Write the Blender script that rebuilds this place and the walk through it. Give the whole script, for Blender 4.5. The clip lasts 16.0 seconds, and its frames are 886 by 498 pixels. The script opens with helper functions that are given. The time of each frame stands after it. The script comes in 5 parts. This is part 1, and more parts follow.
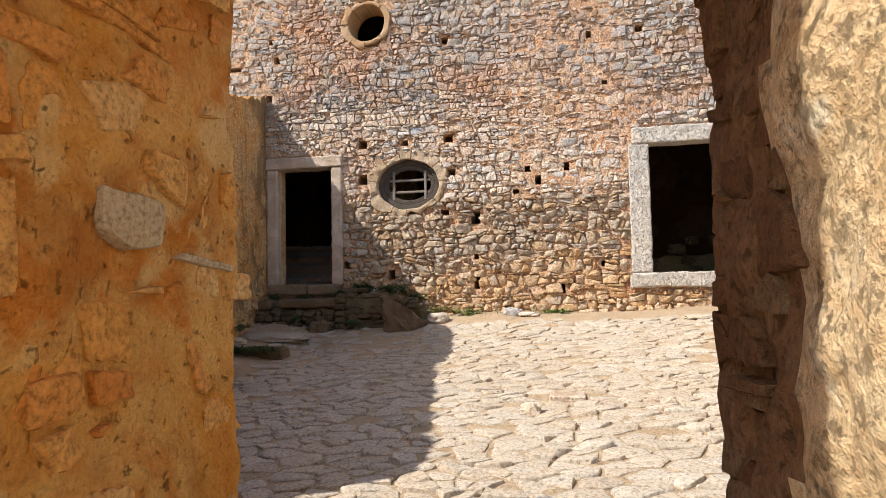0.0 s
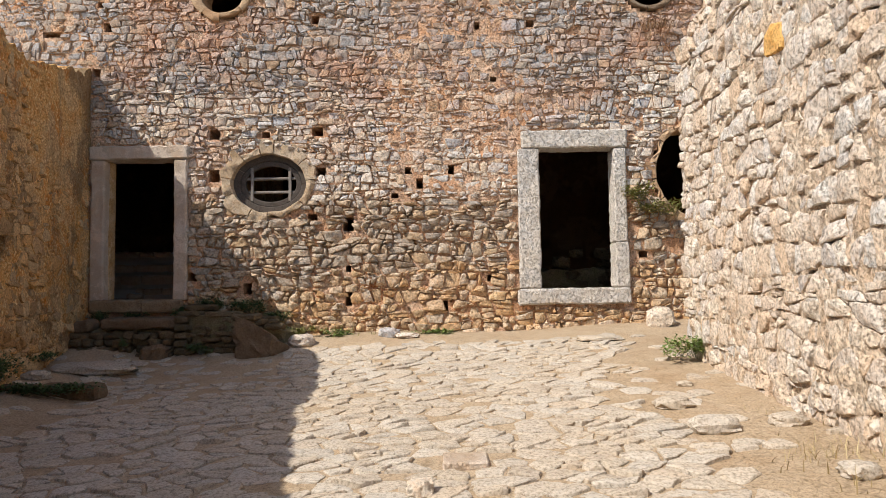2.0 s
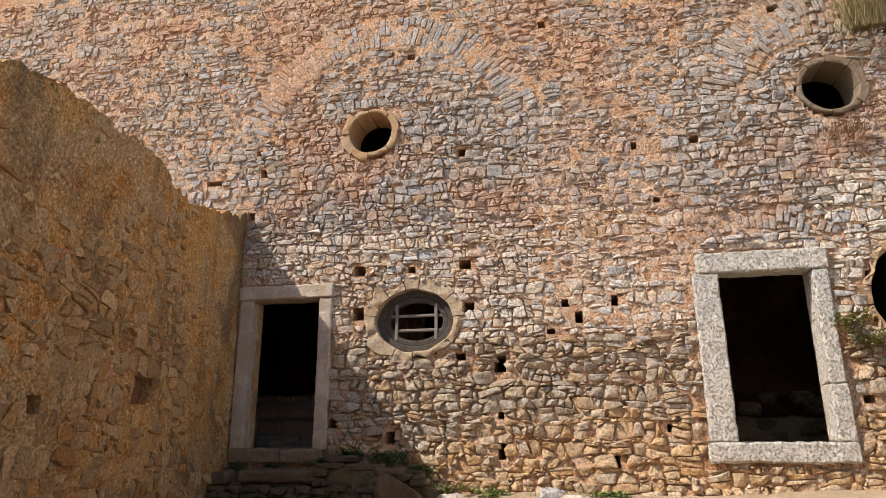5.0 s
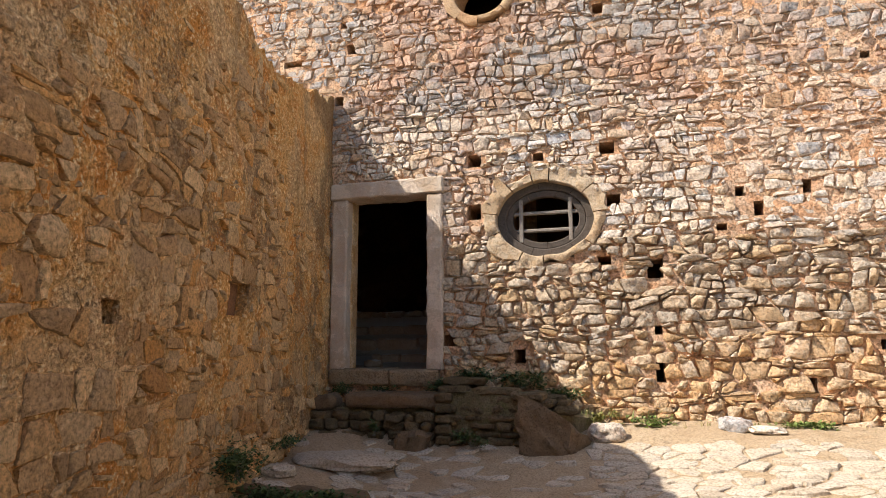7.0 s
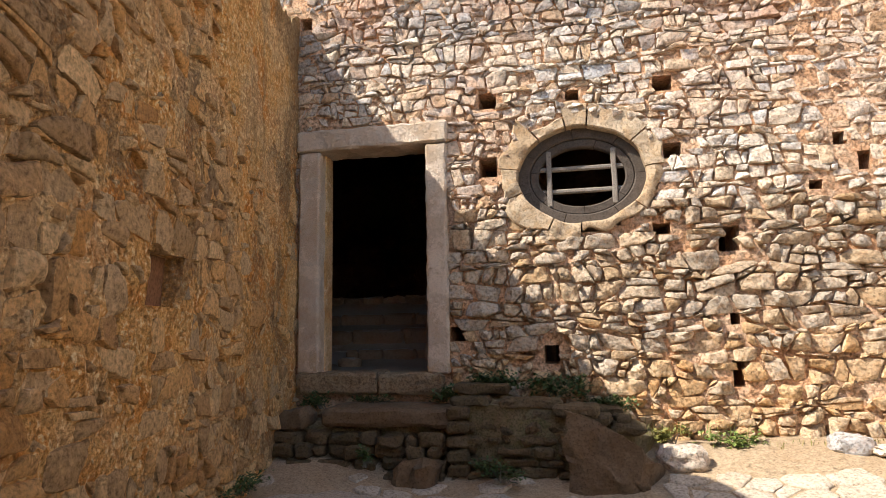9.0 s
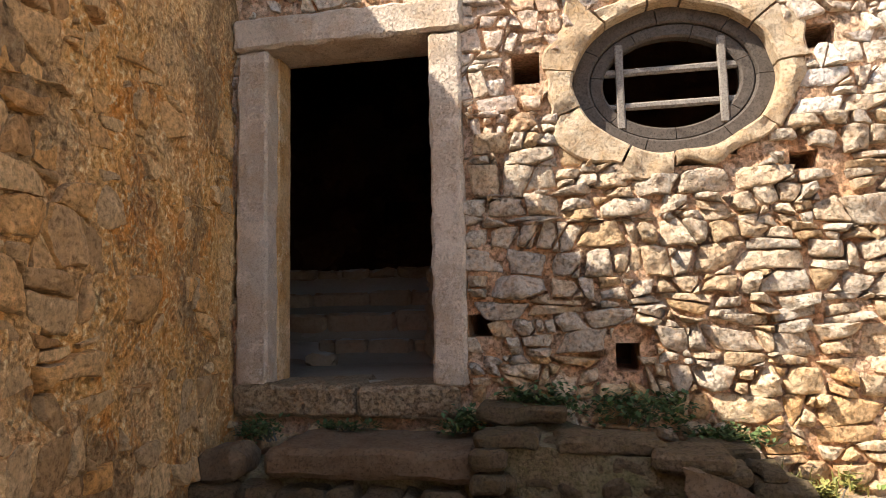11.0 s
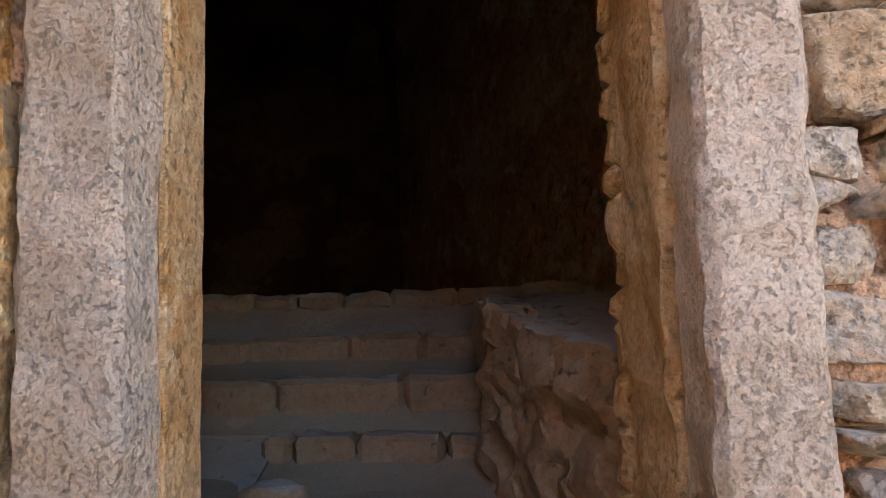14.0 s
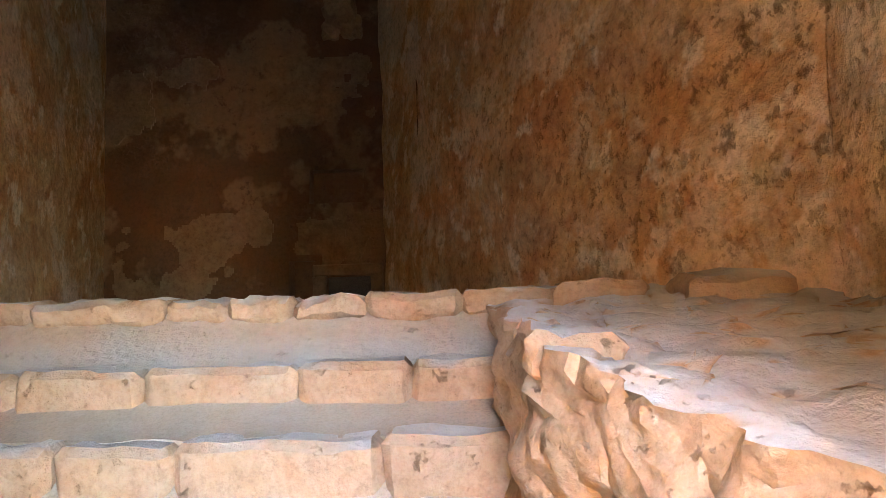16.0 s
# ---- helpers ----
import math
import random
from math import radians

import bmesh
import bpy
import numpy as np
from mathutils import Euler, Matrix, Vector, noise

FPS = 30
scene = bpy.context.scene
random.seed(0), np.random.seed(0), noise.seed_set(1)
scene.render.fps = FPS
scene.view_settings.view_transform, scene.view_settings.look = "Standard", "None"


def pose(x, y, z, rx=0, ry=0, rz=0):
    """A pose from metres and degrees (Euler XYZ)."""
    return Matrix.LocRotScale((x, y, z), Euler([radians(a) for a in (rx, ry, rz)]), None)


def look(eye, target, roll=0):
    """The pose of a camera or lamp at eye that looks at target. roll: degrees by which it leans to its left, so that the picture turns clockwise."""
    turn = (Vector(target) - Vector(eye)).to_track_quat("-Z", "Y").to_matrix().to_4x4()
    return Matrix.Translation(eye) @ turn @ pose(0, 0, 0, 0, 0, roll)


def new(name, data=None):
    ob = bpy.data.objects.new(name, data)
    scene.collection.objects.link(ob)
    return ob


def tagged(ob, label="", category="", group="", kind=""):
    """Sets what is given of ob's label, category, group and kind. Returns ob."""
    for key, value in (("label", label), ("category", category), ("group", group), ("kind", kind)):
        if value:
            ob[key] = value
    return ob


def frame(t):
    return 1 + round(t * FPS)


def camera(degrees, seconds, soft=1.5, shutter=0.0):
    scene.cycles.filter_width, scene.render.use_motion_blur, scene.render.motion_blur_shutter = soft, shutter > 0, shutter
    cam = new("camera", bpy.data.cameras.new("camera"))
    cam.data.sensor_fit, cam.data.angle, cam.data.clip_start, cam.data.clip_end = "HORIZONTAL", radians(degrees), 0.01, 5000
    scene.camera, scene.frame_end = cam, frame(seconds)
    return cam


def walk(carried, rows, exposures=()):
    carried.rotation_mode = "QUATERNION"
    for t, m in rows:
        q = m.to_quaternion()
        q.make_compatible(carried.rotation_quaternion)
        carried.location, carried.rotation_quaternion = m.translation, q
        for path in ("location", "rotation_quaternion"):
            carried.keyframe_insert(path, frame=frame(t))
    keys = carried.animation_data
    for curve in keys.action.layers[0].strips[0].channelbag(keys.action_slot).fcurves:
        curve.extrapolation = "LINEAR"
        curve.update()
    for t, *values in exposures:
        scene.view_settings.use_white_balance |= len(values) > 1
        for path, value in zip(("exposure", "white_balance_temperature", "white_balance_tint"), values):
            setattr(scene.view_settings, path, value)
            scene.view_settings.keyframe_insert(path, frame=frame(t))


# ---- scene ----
cam = camera(69.4, 16.0, 0.7)
METRES, EYE, TILT, LEAN, TURN = 12.5, 1.55, 0.0, 0.0, 11.4
ROWS = [
    (0.0, 0.0, 0.0, 0.0, 0.06, 3.07, 1.09),
    (0.5, -0.0029, 0.0271, -0.0017, -4.75, 2.95, 0.93),
    (1.0, -0.0013, 0.0523, -0.0019, -8.81, 2.91, 0.88),
    (1.5, 0.0045, 0.0861, 0.0089, -10.7, 2.88, 0.85),
    (2.0, 0.004, 0.1037, 0.014, -11.47, 3.28, 0.78),
    (2.5, 0.0048, 0.1141, 0.0192, -11.69, 7.0, 0.58),
    (3.0, 0.0046, 0.1171, 0.0222, -11.22, 11.7, 0.72),
    (3.5, -0.0017, 0.123, 0.0258, -10.36, 14.71, 1.56),
    (4.0, -0.003, 0.1345, 0.0261, -10.01, 16.08, 1.88),
    (4.5, -0.0048, 0.1579, 0.0246, -6.43, 16.23, 1.22),
    (5.0, -0.0172, 0.1814, 0.0188, -0.11, 16.01, 0.15),
    (7.5, -0.1157, 0.347, 0.0171, 4.45, 8.19, 0.37),
    (8.0, -0.1304, 0.3816, 0.0197, 2.9, 7.97, 0.65),
    (10.5, -0.156, 0.5763, 0.0355, -0.67, 6.57, 1.1),
    (11.0, -0.159, 0.6187, 0.0367, -0.63, 5.39, 1.17),
    (11.5, -0.1687, 0.6557, 0.0361, -0.63, 4.59, 1.21),
    (12.0, -0.1806, 0.6938, 0.0474, -0.66, 4.53, 1.3),
    (12.5, -0.1869, 0.7285, 0.0472, -0.57, 4.72, 1.17),
    (13.0, -0.1987, 0.7662, 0.0492, -2.16, 5.02, 1.31),
    (13.5, -0.2042, 0.8031, 0.0501, -5.36, 5.27, 1.44),
    (14.0, -0.2074, 0.8376, 0.0637, -7.25, 5.32, 1.54),
    (14.5, -0.2098, 0.8667, 0.0659, -9.58, 5.39, 1.99),
    (15.0, -0.2029, 0.895, 0.0643, -10.4, 5.17, 2.19),
    (15.5, -0.1988, 0.9136, 0.0668, -10.16, 4.87, 2.04),
    (16.0, -0.198, 0.9412, 0.0721, -8.43, 4.14, 1.72),
]
scene_rows = [(t, pose(0, 0, EYE, TILT, LEAN, TURN) @ pose(METRES * x, METRES * y, METRES * z, 90 + pitch, roll, yaw)) for t, x, y, z, yaw, pitch, roll in ROWS]
EXPOSURES = [(0.0, 0.45, 6600, 10), (1.0, 0.25, 6500, 10), (1.5, 0.35, 6500, 10), (2.0, 0.2, 6500, 10), (2.5, 0.05, 6500, 10), (3.5, 0.05, 6500, 10), (4.3, 0.1, 6600, 10), (5.0, 0.2, 6700, 11), (7.5, 0.75, 6900, 11), (10.5, 1.0, 7000, 11), (11.5, 1.45, 7300, 12), (12.5, 1.95, 7500, 12),
             (13.0, 2.25, 7400, 12), (13.5, 2.4, 7200, 12), (14.0, 2.65, 6700, 11), (14.5, 3.25, 6700, 11), (15.0, 4.25, 7500, 14), (15.5, 6.0, 7400, 14), (16.0, 6.75, 7000, 12)]
walk(cam, scene_rows, EXPOSURES)

# ---- sky, sun ----
SUN_TO = Vector((-1.0, -0.62, 1.25)).normalized()
world = bpy.data.worlds.new("sky")
scene.world = world
world.use_nodes = True
wn = world.node_tree.nodes
sky = wn.new("ShaderNodeTexSky")
sky.sky_type, sky.sun_disc = "NISHITA", False
sky.sun_elevation = math.asin(SUN_TO.z)
sky.sun_rotation = math.atan2(SUN_TO.x, SUN_TO.y)
wn["Background"].inputs["Strength"].default_value = 0.15
world.node_tree.links.new(sky.outputs[0], wn["Background"].inputs["Color"])
sun_data = bpy.data.lights.new("sun", "SUN")
sun_data.energy, sun_data.angle, sun_data.color = 4.6, radians(0.5), (1.0, 0.95, 0.87)
sun = new("sun", sun_data)
sun.matrix_world = look(SUN_TO * 30, (0, 0, 0))


# ---- materials ----
def nodes_of(name):
    m = bpy.data.materials.new(name)
    m.use_nodes = True
    return m, m.node_tree.nodes, m.node_tree.links, m.node_tree.nodes["Principled BSDF"]


def ramp(nt, lk, fac, stops):
    r = nt.new("ShaderNodeValToRGB")
    while len(r.color_ramp.elements) < len(stops):
        r.color_ramp.elements.new(0.5)
    for e, (p, c) in zip(r.color_ramp.elements, stops):
        e.position, e.color = p, (*c, 1)
    lk.new(fac, r.inputs[0])
    return r.outputs[0]


def noise_tex(nt, lk, vec, scale, detail=5, rough=0.6, dist=0.0):
    n = nt.new("ShaderNodeTexNoise")
    n.inputs["Scale"].default_value, n.inputs["Detail"].default_value = scale, detail
    n.inputs["Roughness"].default_value, n.inputs["Distortion"].default_value = rough, dist
    lk.new(vec, n.inputs["Vector"])
    return n.outputs["Fac"]


def mixc(nt, lk, fac, a, b, mode="MIX"):
    m = nt.new("ShaderNodeMix")
    m.data_type, m.blend_type = "RGBA", mode
    for sock, v in ((m.inputs[0], fac), (m.inputs[6], a), (m.inputs[7], b)):
        if isinstance(v, (float, int)):
            sock.default_value = v
        elif isinstance(v, tuple):
            sock.default_value = (*v, 1)
        else:
            lk.new(v, sock)
    return m.outputs[2]


def surface(name, palette, stain, stain_amount=0.5, grain=60.0, blotch=3.0, bump=0.5, depth=0.01, rough=0.9, per="", spots=None, streak=None, region=None, pits=None, speckle=1.0, layer=None, dust=None):
    """Weathered mineral surface: palette by piece or by blotches, stains, grain and relief."""
    m, nt, lk, bsdf = nodes_of(name)
    geo = nt.new("ShaderNodeNewGeometry")
    pos = geo.outputs["Position"]
    big = noise_tex(nt, lk, pos, blotch, 6, 0.65, 0.6)
    if per == "island":
        key = geo.outputs["Random Per Island"]
    elif per == "object":
        key = nt.new("ShaderNodeObjectInfo").outputs["Random"]
    else:
        key = ramp(nt, lk, big, [(0.28, (0, 0, 0)), (0.72, (1, 1, 1))])
    n = len(palette)
    col = ramp(nt, lk, key, [(i / (n - 1), c) for i, c in enumerate(palette)])
    mid = noise_tex(nt, lk, pos, blotch * 3.1, 6, 0.7, 0.8)
    st = ramp(nt, lk, mid, [(0.45, (0, 0, 0)), (0.68, (1, 1, 1))])
    sc = nt.new("ShaderNodeMath")
    sc.operation = "MULTIPLY"
    lk.new(st, sc.inputs[0])
    sc.inputs[1].default_value = stain_amount
    col = mixc(nt, lk, sc.outputs[0], col, stain)
    if region:
        rg = ramp(nt, lk, noise_tex(nt, lk, pos, region[1], 4, 0.6, 0.4), [(region[2], (0, 0, 0)), (region[3], (1, 1, 1))])
        rm = nt.new("ShaderNodeMath")
        rm.operation = "MULTIPLY"
        lk.new(rg, rm.inputs[0])
        rm.inputs[1].default_value = region[4]
        col = mixc(nt, lk, rm.outputs[0], col, region[0])
    if spots:
        s_col, s_scale, s_lo, s_hi = spots
        sp = ramp(nt, lk, noise_tex(nt, lk, pos, s_scale, 4, 0.6), [(s_lo, (0, 0, 0)), (s_hi, (1, 1, 1))])
        col = mixc(nt, lk, sp, col, s_col)
    if layer:
        l_col, l_big, l_fine, l_lo, l_hi, l_amount = layer
        both = nt.new("ShaderNodeMath")
        both.operation = "MULTIPLY_ADD"
        lk.new(noise_tex(nt, lk, pos, l_fine, 8, 0.75), both.inputs[0])
        both.inputs[1].default_value = 0.32
        wide = nt.new("ShaderNodeMath")
        wide.operation = "MULTIPLY"
        lk.new(noise_tex(nt, lk, pos, l_big, 4, 0.55, 0.5), wide.inputs[0])
        wide.inputs[1].default_value = 0.68
        lk.new(wide.outputs[0], both.inputs[2])
        lay = nt.new("ShaderNodeMath")
        lay.operation = "MULTIPLY"
        lk.new(ramp(nt, lk, both.outputs[0], [(l_lo, (0, 0, 0)), (l_hi, (1, 1, 1))]), lay.inputs[0])
        lay.inputs[1].default_value = l_amount
        col = mixc(nt, lk, lay.outputs[0], col, l_col)
    if streak:
        mp = nt.new("ShaderNodeMapping")
        mp.inputs["Scale"].default_value = (1.0, 1.0, 0.16)
        lk.new(pos, mp.inputs[0])
        sk = ramp(nt, lk, noise_tex(nt, lk, mp.outputs[0], streak[1], 5, 0.6), [(streak[2], (0, 0, 0)), (streak[2] + 0.16, (1, 1, 1))])
        col = mixc(nt, lk, sk, col, streak[0])
    fine = noise_tex(nt, lk, pos, grain, 6, 0.7)
    hole = None
    if pits:
        hole = ramp(nt, lk, noise_tex(nt, lk, pos, pits[1], 9, 0.78), [(pits[2], (0, 0, 0)), (pits[3], (1, 1, 1))])
        pm = nt.new("ShaderNodeMath")
        pm.operation = "MULTIPLY"
        lk.new(hole, pm.inputs[0])
        pm.inputs[1].default_value = pits[5]
        col = mixc(nt, lk, pm.outputs[0], col, pits[0])
    gr = ramp(nt, lk, fine, [(0.34, (0.50, 0.47, 0.44)), (0.50, (1.0, 1.0, 1.0)), (0.66, (1.24, 1.23, 1.22))])
    col = mixc(nt, lk, speckle, col, gr, "MULTIPLY")
    if dust:
        axes = nt.new("ShaderNodeSeparateXYZ")
        lk.new(geo.outputs["Normal"], axes.inputs[0])
        col = mixc(nt, lk, ramp(nt, lk, axes.outputs["Z"], [(dust[1], (0, 0, 0)), (dust[2], (1, 1, 1))]), col, dust[0])
    lk.new(col, bsdf.inputs["Base Color"])
    bsdf.inputs["Roughness"].default_value = rough
    bsdf.inputs["Specular IOR Level"].default_value = 0.25
    coarse = noise_tex(nt, lk, pos, grain * 0.28, 6, 0.65)
    ad = nt.new("ShaderNodeMath")
    ad.operation = "MULTIPLY_ADD"
    lk.new(fine, ad.inputs[0])
    ad.inputs[1].default_value = 0.35
    lk.new(coarse, ad.inputs[2])
    if hole:
        sink = nt.new("ShaderNodeMath")
        sink.operation = "MULTIPLY_ADD"
        lk.new(hole, sink.inputs[0])
        sink.inputs[1].default_value = -pits[4]
        lk.new(ad.outputs[0], sink.inputs[2])
        ad = sink
    b = nt.new("ShaderNodeBump")
    b.inputs["Strength"].default_value, b.inputs["Distance"].default_value = bump, depth
    lk.new(ad.outputs[0], b.inputs["Height"])
    lk.new(b.outputs[0], bsdf.inputs["Normal"])
    return m


FACADE = [(0.66, 0.62, 0.57), (0.80, 0.71, 0.60), (0.72, 0.62, 0.50), (0.74, 0.60, 0.45), (0.82, 0.74, 0.64), (0.52, 0.52, 0.53), (0.74, 0.58, 0.41), (0.80, 0.71, 0.60), (0.66, 0.45, 0.27), (0.60, 0.585, 0.56), (0.70, 0.61, 0.50)]
UPPER = [(0.481, 0.452, 0.433), (0.559, 0.494, 0.429), (0.411, 0.405, 0.413), (0.507, 0.41, 0.316), (0.455, 0.432, 0.421), (0.507, 0.352, 0.226), (0.384, 0.377, 0.376), (0.49, 0.427, 0.364)]
NEAR = [(0.491, 0.43, 0.358), (0.558, 0.47, 0.365), (0.423, 0.383, 0.337), (0.576, 0.43, 0.281), (0.609, 0.493, 0.365), (0.457, 0.407, 0.344), (0.508, 0.344, 0.19), (0.542, 0.446, 0.33)]
WHITE = [(0.76, 0.65, 0.52), (0.67, 0.60, 0.53), (0.82, 0.73, 0.62), (0.69, 0.53, 0.38), (0.71, 0.68, 0.63), (0.80, 0.70, 0.57), (0.63, 0.59, 0.55), (0.73, 0.56, 0.40)]
WARM = [(0.665, 0.329, 0.098), (0.808, 0.508, 0.236), (0.547, 0.386, 0.223), (0.522, 0.264, 0.092), (0.641, 0.452, 0.256), (0.85, 0.583, 0.302), (0.428, 0.272, 0.138), (0.759, 0.423, 0.158), (0.594, 0.414, 0.236)]
PAVE = [(0.47, 0.4, 0.313), (0.508, 0.437, 0.35), (0.432, 0.363, 0.285), (0.526, 0.465, 0.386), (0.461, 0.409, 0.34), (0.489, 0.4, 0.304)]
RUSTY = [(0.62, 0.41, 0.22), (0.70, 0.56, 0.40), (0.58, 0.35, 0.17), (0.68, 0.49, 0.29), (0.60, 0.51, 0.41), (0.68, 0.44, 0.23), (0.78, 0.66, 0.51)]
# mossy browns with the corner's shade taken into them
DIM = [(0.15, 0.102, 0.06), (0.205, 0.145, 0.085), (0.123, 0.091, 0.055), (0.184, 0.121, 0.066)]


def stone_pair(name, palette, stain, amount=0.45, **kw):
    return (surface(name, palette, stain, amount, per="island", **kw), surface(name + "_single", palette, stain, amount, per="object", **kw))


STONE_PITS = ((0.28, 0.20, 0.13), 40.0, 0.56, 0.70, 0.5, 0.28)
M_FACADE = stone_pair("facade_stone", FACADE, (0.62, 0.39, 0.23), 0.5, grain=34, blotch=4, bump=1.0, depth=0.045, region=((0.60, 0.33, 0.20), 0.55, 0.46, 0.64, 0.5), pits=STONE_PITS)
M_NEAR = stone_pair("lower_facade_stone", NEAR, (0.60, 0.37, 0.20), 0.55, grain=34, blotch=5, bump=1.0, depth=0.045, pits=STONE_PITS)
M_UPPER = stone_pair("upper_facade_stone", UPPER, (0.58, 0.34, 0.19), 0.5, grain=34, blotch=4, bump=1.0, depth=0.045, region=((0.60, 0.33, 0.20), 0.55, 0.48, 0.62, 0.72), pits=STONE_PITS)
M_RUSTY = stone_pair("rusty_stone", RUSTY, (0.54, 0.28, 0.10), 0.6, grain=34, blotch=4, bump=1.0, depth=0.045, pits=STONE_PITS)
M_WHITE = stone_pair("pale_stone", WHITE, (0.64, 0.45, 0.29), 0.5, grain=36, blotch=3, bump=1.0, depth=0.04, region=((0.68, 0.50, 0.35), 0.9, 0.5, 0.7, 0.45), pits=((0.36, 0.25, 0.13), 34.0, 0.54, 0.68, 0.4, 0.55))
M_WARM = stone_pair("warm_stone", WARM, (0.46, 0.29, 0.13), 0.4, grain=40, blotch=4, bump=1.0, depth=0.02, pits=((0.30, 0.19, 0.09), 34.0, 0.44, 0.74, 0.35, 0.45))
M_PAVE = stone_pair("paving_stone", PAVE, (0.48, 0.38, 0.26), 0.4, grain=45, blotch=3, bump=0.9, depth=0.016, region=((0.48, 0.37, 0.25), 0.9, 0.5, 0.72, 0.4), pits=((0.28, 0.21, 0.14), 22.0, 0.60, 0.70, 0.3, 0.7))
M_MORTAR = surface("facade_mortar", [(0.653, 0.336, 0.171), (0.703, 0.419, 0.248), (0.743, 0.531, 0.376), (0.673, 0.372, 0.205)], (0.594, 0.27, 0.12), 0.5, grain=45, blotch=1.6, bump=1.0, depth=0.04, pits=((0.356, 0.168, 0.068), 30.0, 0.52, 0.70, 0.8, 0.5))
M_MORTAR_PALE = surface("pale_mortar", [(0.67, 0.49, 0.33), (0.73, 0.57, 0.42), (0.77, 0.65, 0.51), (0.69, 0.51, 0.36)], (0.58, 0.38, 0.22), 0.5, grain=34, blotch=2.6, bump=1.0, depth=0.04, pits=((0.40, 0.26, 0.15), 20.0, 0.50, 0.72, 0.7, 0.6))
M_PLASTER = surface("old_plaster", [(0.75, 0.296, 0.062), (0.847, 0.421, 0.123), (0.85, 0.516, 0.201), (0.774, 0.316, 0.067), (0.847, 0.449, 0.149)], (0.605, 0.249, 0.058), 0.5, grain=30, blotch=1.9, bump=1.0, depth=0.07, speckle=0.8,
                    streak=((0.4, 0.265, 0.139), 2.0, 0.57), region=((0.705, 0.519, 0.303), 1.3, 0.47, 0.58, 0.6), spots=((0.85, 0.657, 0.364), 30.0, 0.54, 0.64), pits=((0.352, 0.18, 0.07), 42.0, 0.54, 0.72, 0.8, 0.35), layer=((0.235, 0.154, 0.087), 0.8, 34.0, 0.515, 0.58, 0.75))
M_GATE = surface("gate_plaster", [(0.665, 0.264, 0.039), (0.722, 0.352, 0.07), (0.76, 0.466, 0.156), (0.646, 0.238, 0.039), (0.741, 0.414, 0.109)], (0.532, 0.185, 0.027), 0.5, grain=70, speckle=0.35, blotch=1.5, bump=1.0, depth=0.02, region=((0.437, 0.176, 0.039), 1.4, 0.52, 0.62, 0.6), pits=((0.323, 0.114, 0.023), 24.0, 0.58, 0.68, 0.9, 0.5), spots=((0.779, 0.528, 0.234), 3.0, 0.55, 0.62))
M_REVEAL = surface("stained_reveal", [(0.557, 0.29, 0.089), (0.638, 0.405, 0.186), (0.68, 0.484, 0.275), (0.577, 0.334, 0.137)], (0.454, 0.202, 0.055), 0.55, grain=60, speckle=0.6, blotch=2.2, bump=1.0, depth=0.03, pits=((0.268, 0.132, 0.048), 45.0, 0.56, 0.70, 0.9, 0.12), layer=((0.782, 0.59, 0.37), 1.8, 10.0, 0.535, 0.545, 0.8))
M_GATE_PALE = surface("gate_render", [(0.60, 0.40, 0.20), (0.70, 0.53, 0.32), (0.74, 0.61, 0.42)], (0.50, 0.27, 0.10), 0.5, grain=45, blotch=3, bump=1.0, depth=0.04, speckle=0.7, pits=((0.36, 0.20, 0.08), 30.0, 0.54, 0.72, 0.7, 0.5), spots=((0.78, 0.68, 0.50), 7.0, 0.54, 0.66))
M_ASHLAR = surface("dressed_stone", [(0.613, 0.51, 0.416), (0.699, 0.588, 0.479), (0.657, 0.51, 0.378), (0.677, 0.559, 0.457)], (0.613, 0.421, 0.259), 0.5, grain=110, speckle=0.4, blotch=2.2, bump=1.0, depth=0.024, pits=((0.465, 0.353, 0.259), 70.0, 0.54, 0.70, 1.0, 0.12), layer=((0.833, 0.686, 0.553), 2.6, 26.0, 0.505, 0.515, 0.7))
# dressed stone colours darkened to deepen the shade around the steps
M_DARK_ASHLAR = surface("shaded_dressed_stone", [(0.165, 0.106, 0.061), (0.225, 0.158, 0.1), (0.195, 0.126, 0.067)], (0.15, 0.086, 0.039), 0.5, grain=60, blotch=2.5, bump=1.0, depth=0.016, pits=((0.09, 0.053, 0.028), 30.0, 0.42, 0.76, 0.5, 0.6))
M_TOOLED = surface("tooled_grey_stone", [(0.58, 0.54, 0.49), (0.66, 0.61, 0.55), (0.70, 0.63, 0.54), (0.60, 0.56, 0.51)], (0.52, 0.42, 0.31), 0.4, grain=50, speckle=0.7, blotch=2.5, bump=1.0, depth=0.03, pits=((0.38, 0.33, 0.28), 30.0, 0.53, 0.64, 1.0, 0.3))
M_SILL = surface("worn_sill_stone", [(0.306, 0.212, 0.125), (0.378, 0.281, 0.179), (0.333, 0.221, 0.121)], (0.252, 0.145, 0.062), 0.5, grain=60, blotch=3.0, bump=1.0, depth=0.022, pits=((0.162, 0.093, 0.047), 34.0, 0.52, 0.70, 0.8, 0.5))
# real moss tones, lowered further for shade
M_DIM = stone_pair("shaded_mossy_stone", DIM, (0.14, 0.106, 0.043), 0.6, grain=50, blotch=4, bump=1.0, depth=0.02, pits=((0.08, 0.057, 0.025), 22.0, 0.42, 0.72, 0.5, 0.6))
M_DIRT = surface("dry_earth", [(0.396, 0.279, 0.171), (0.468, 0.36, 0.243), (0.432, 0.315, 0.198)], (0.36, 0.252, 0.144), 0.5, grain=60, blotch=1.1, bump=1.0, depth=0.02, pits=((0.27, 0.189, 0.108), 30.0, 0.55, 0.66, 0.3, 0.8))
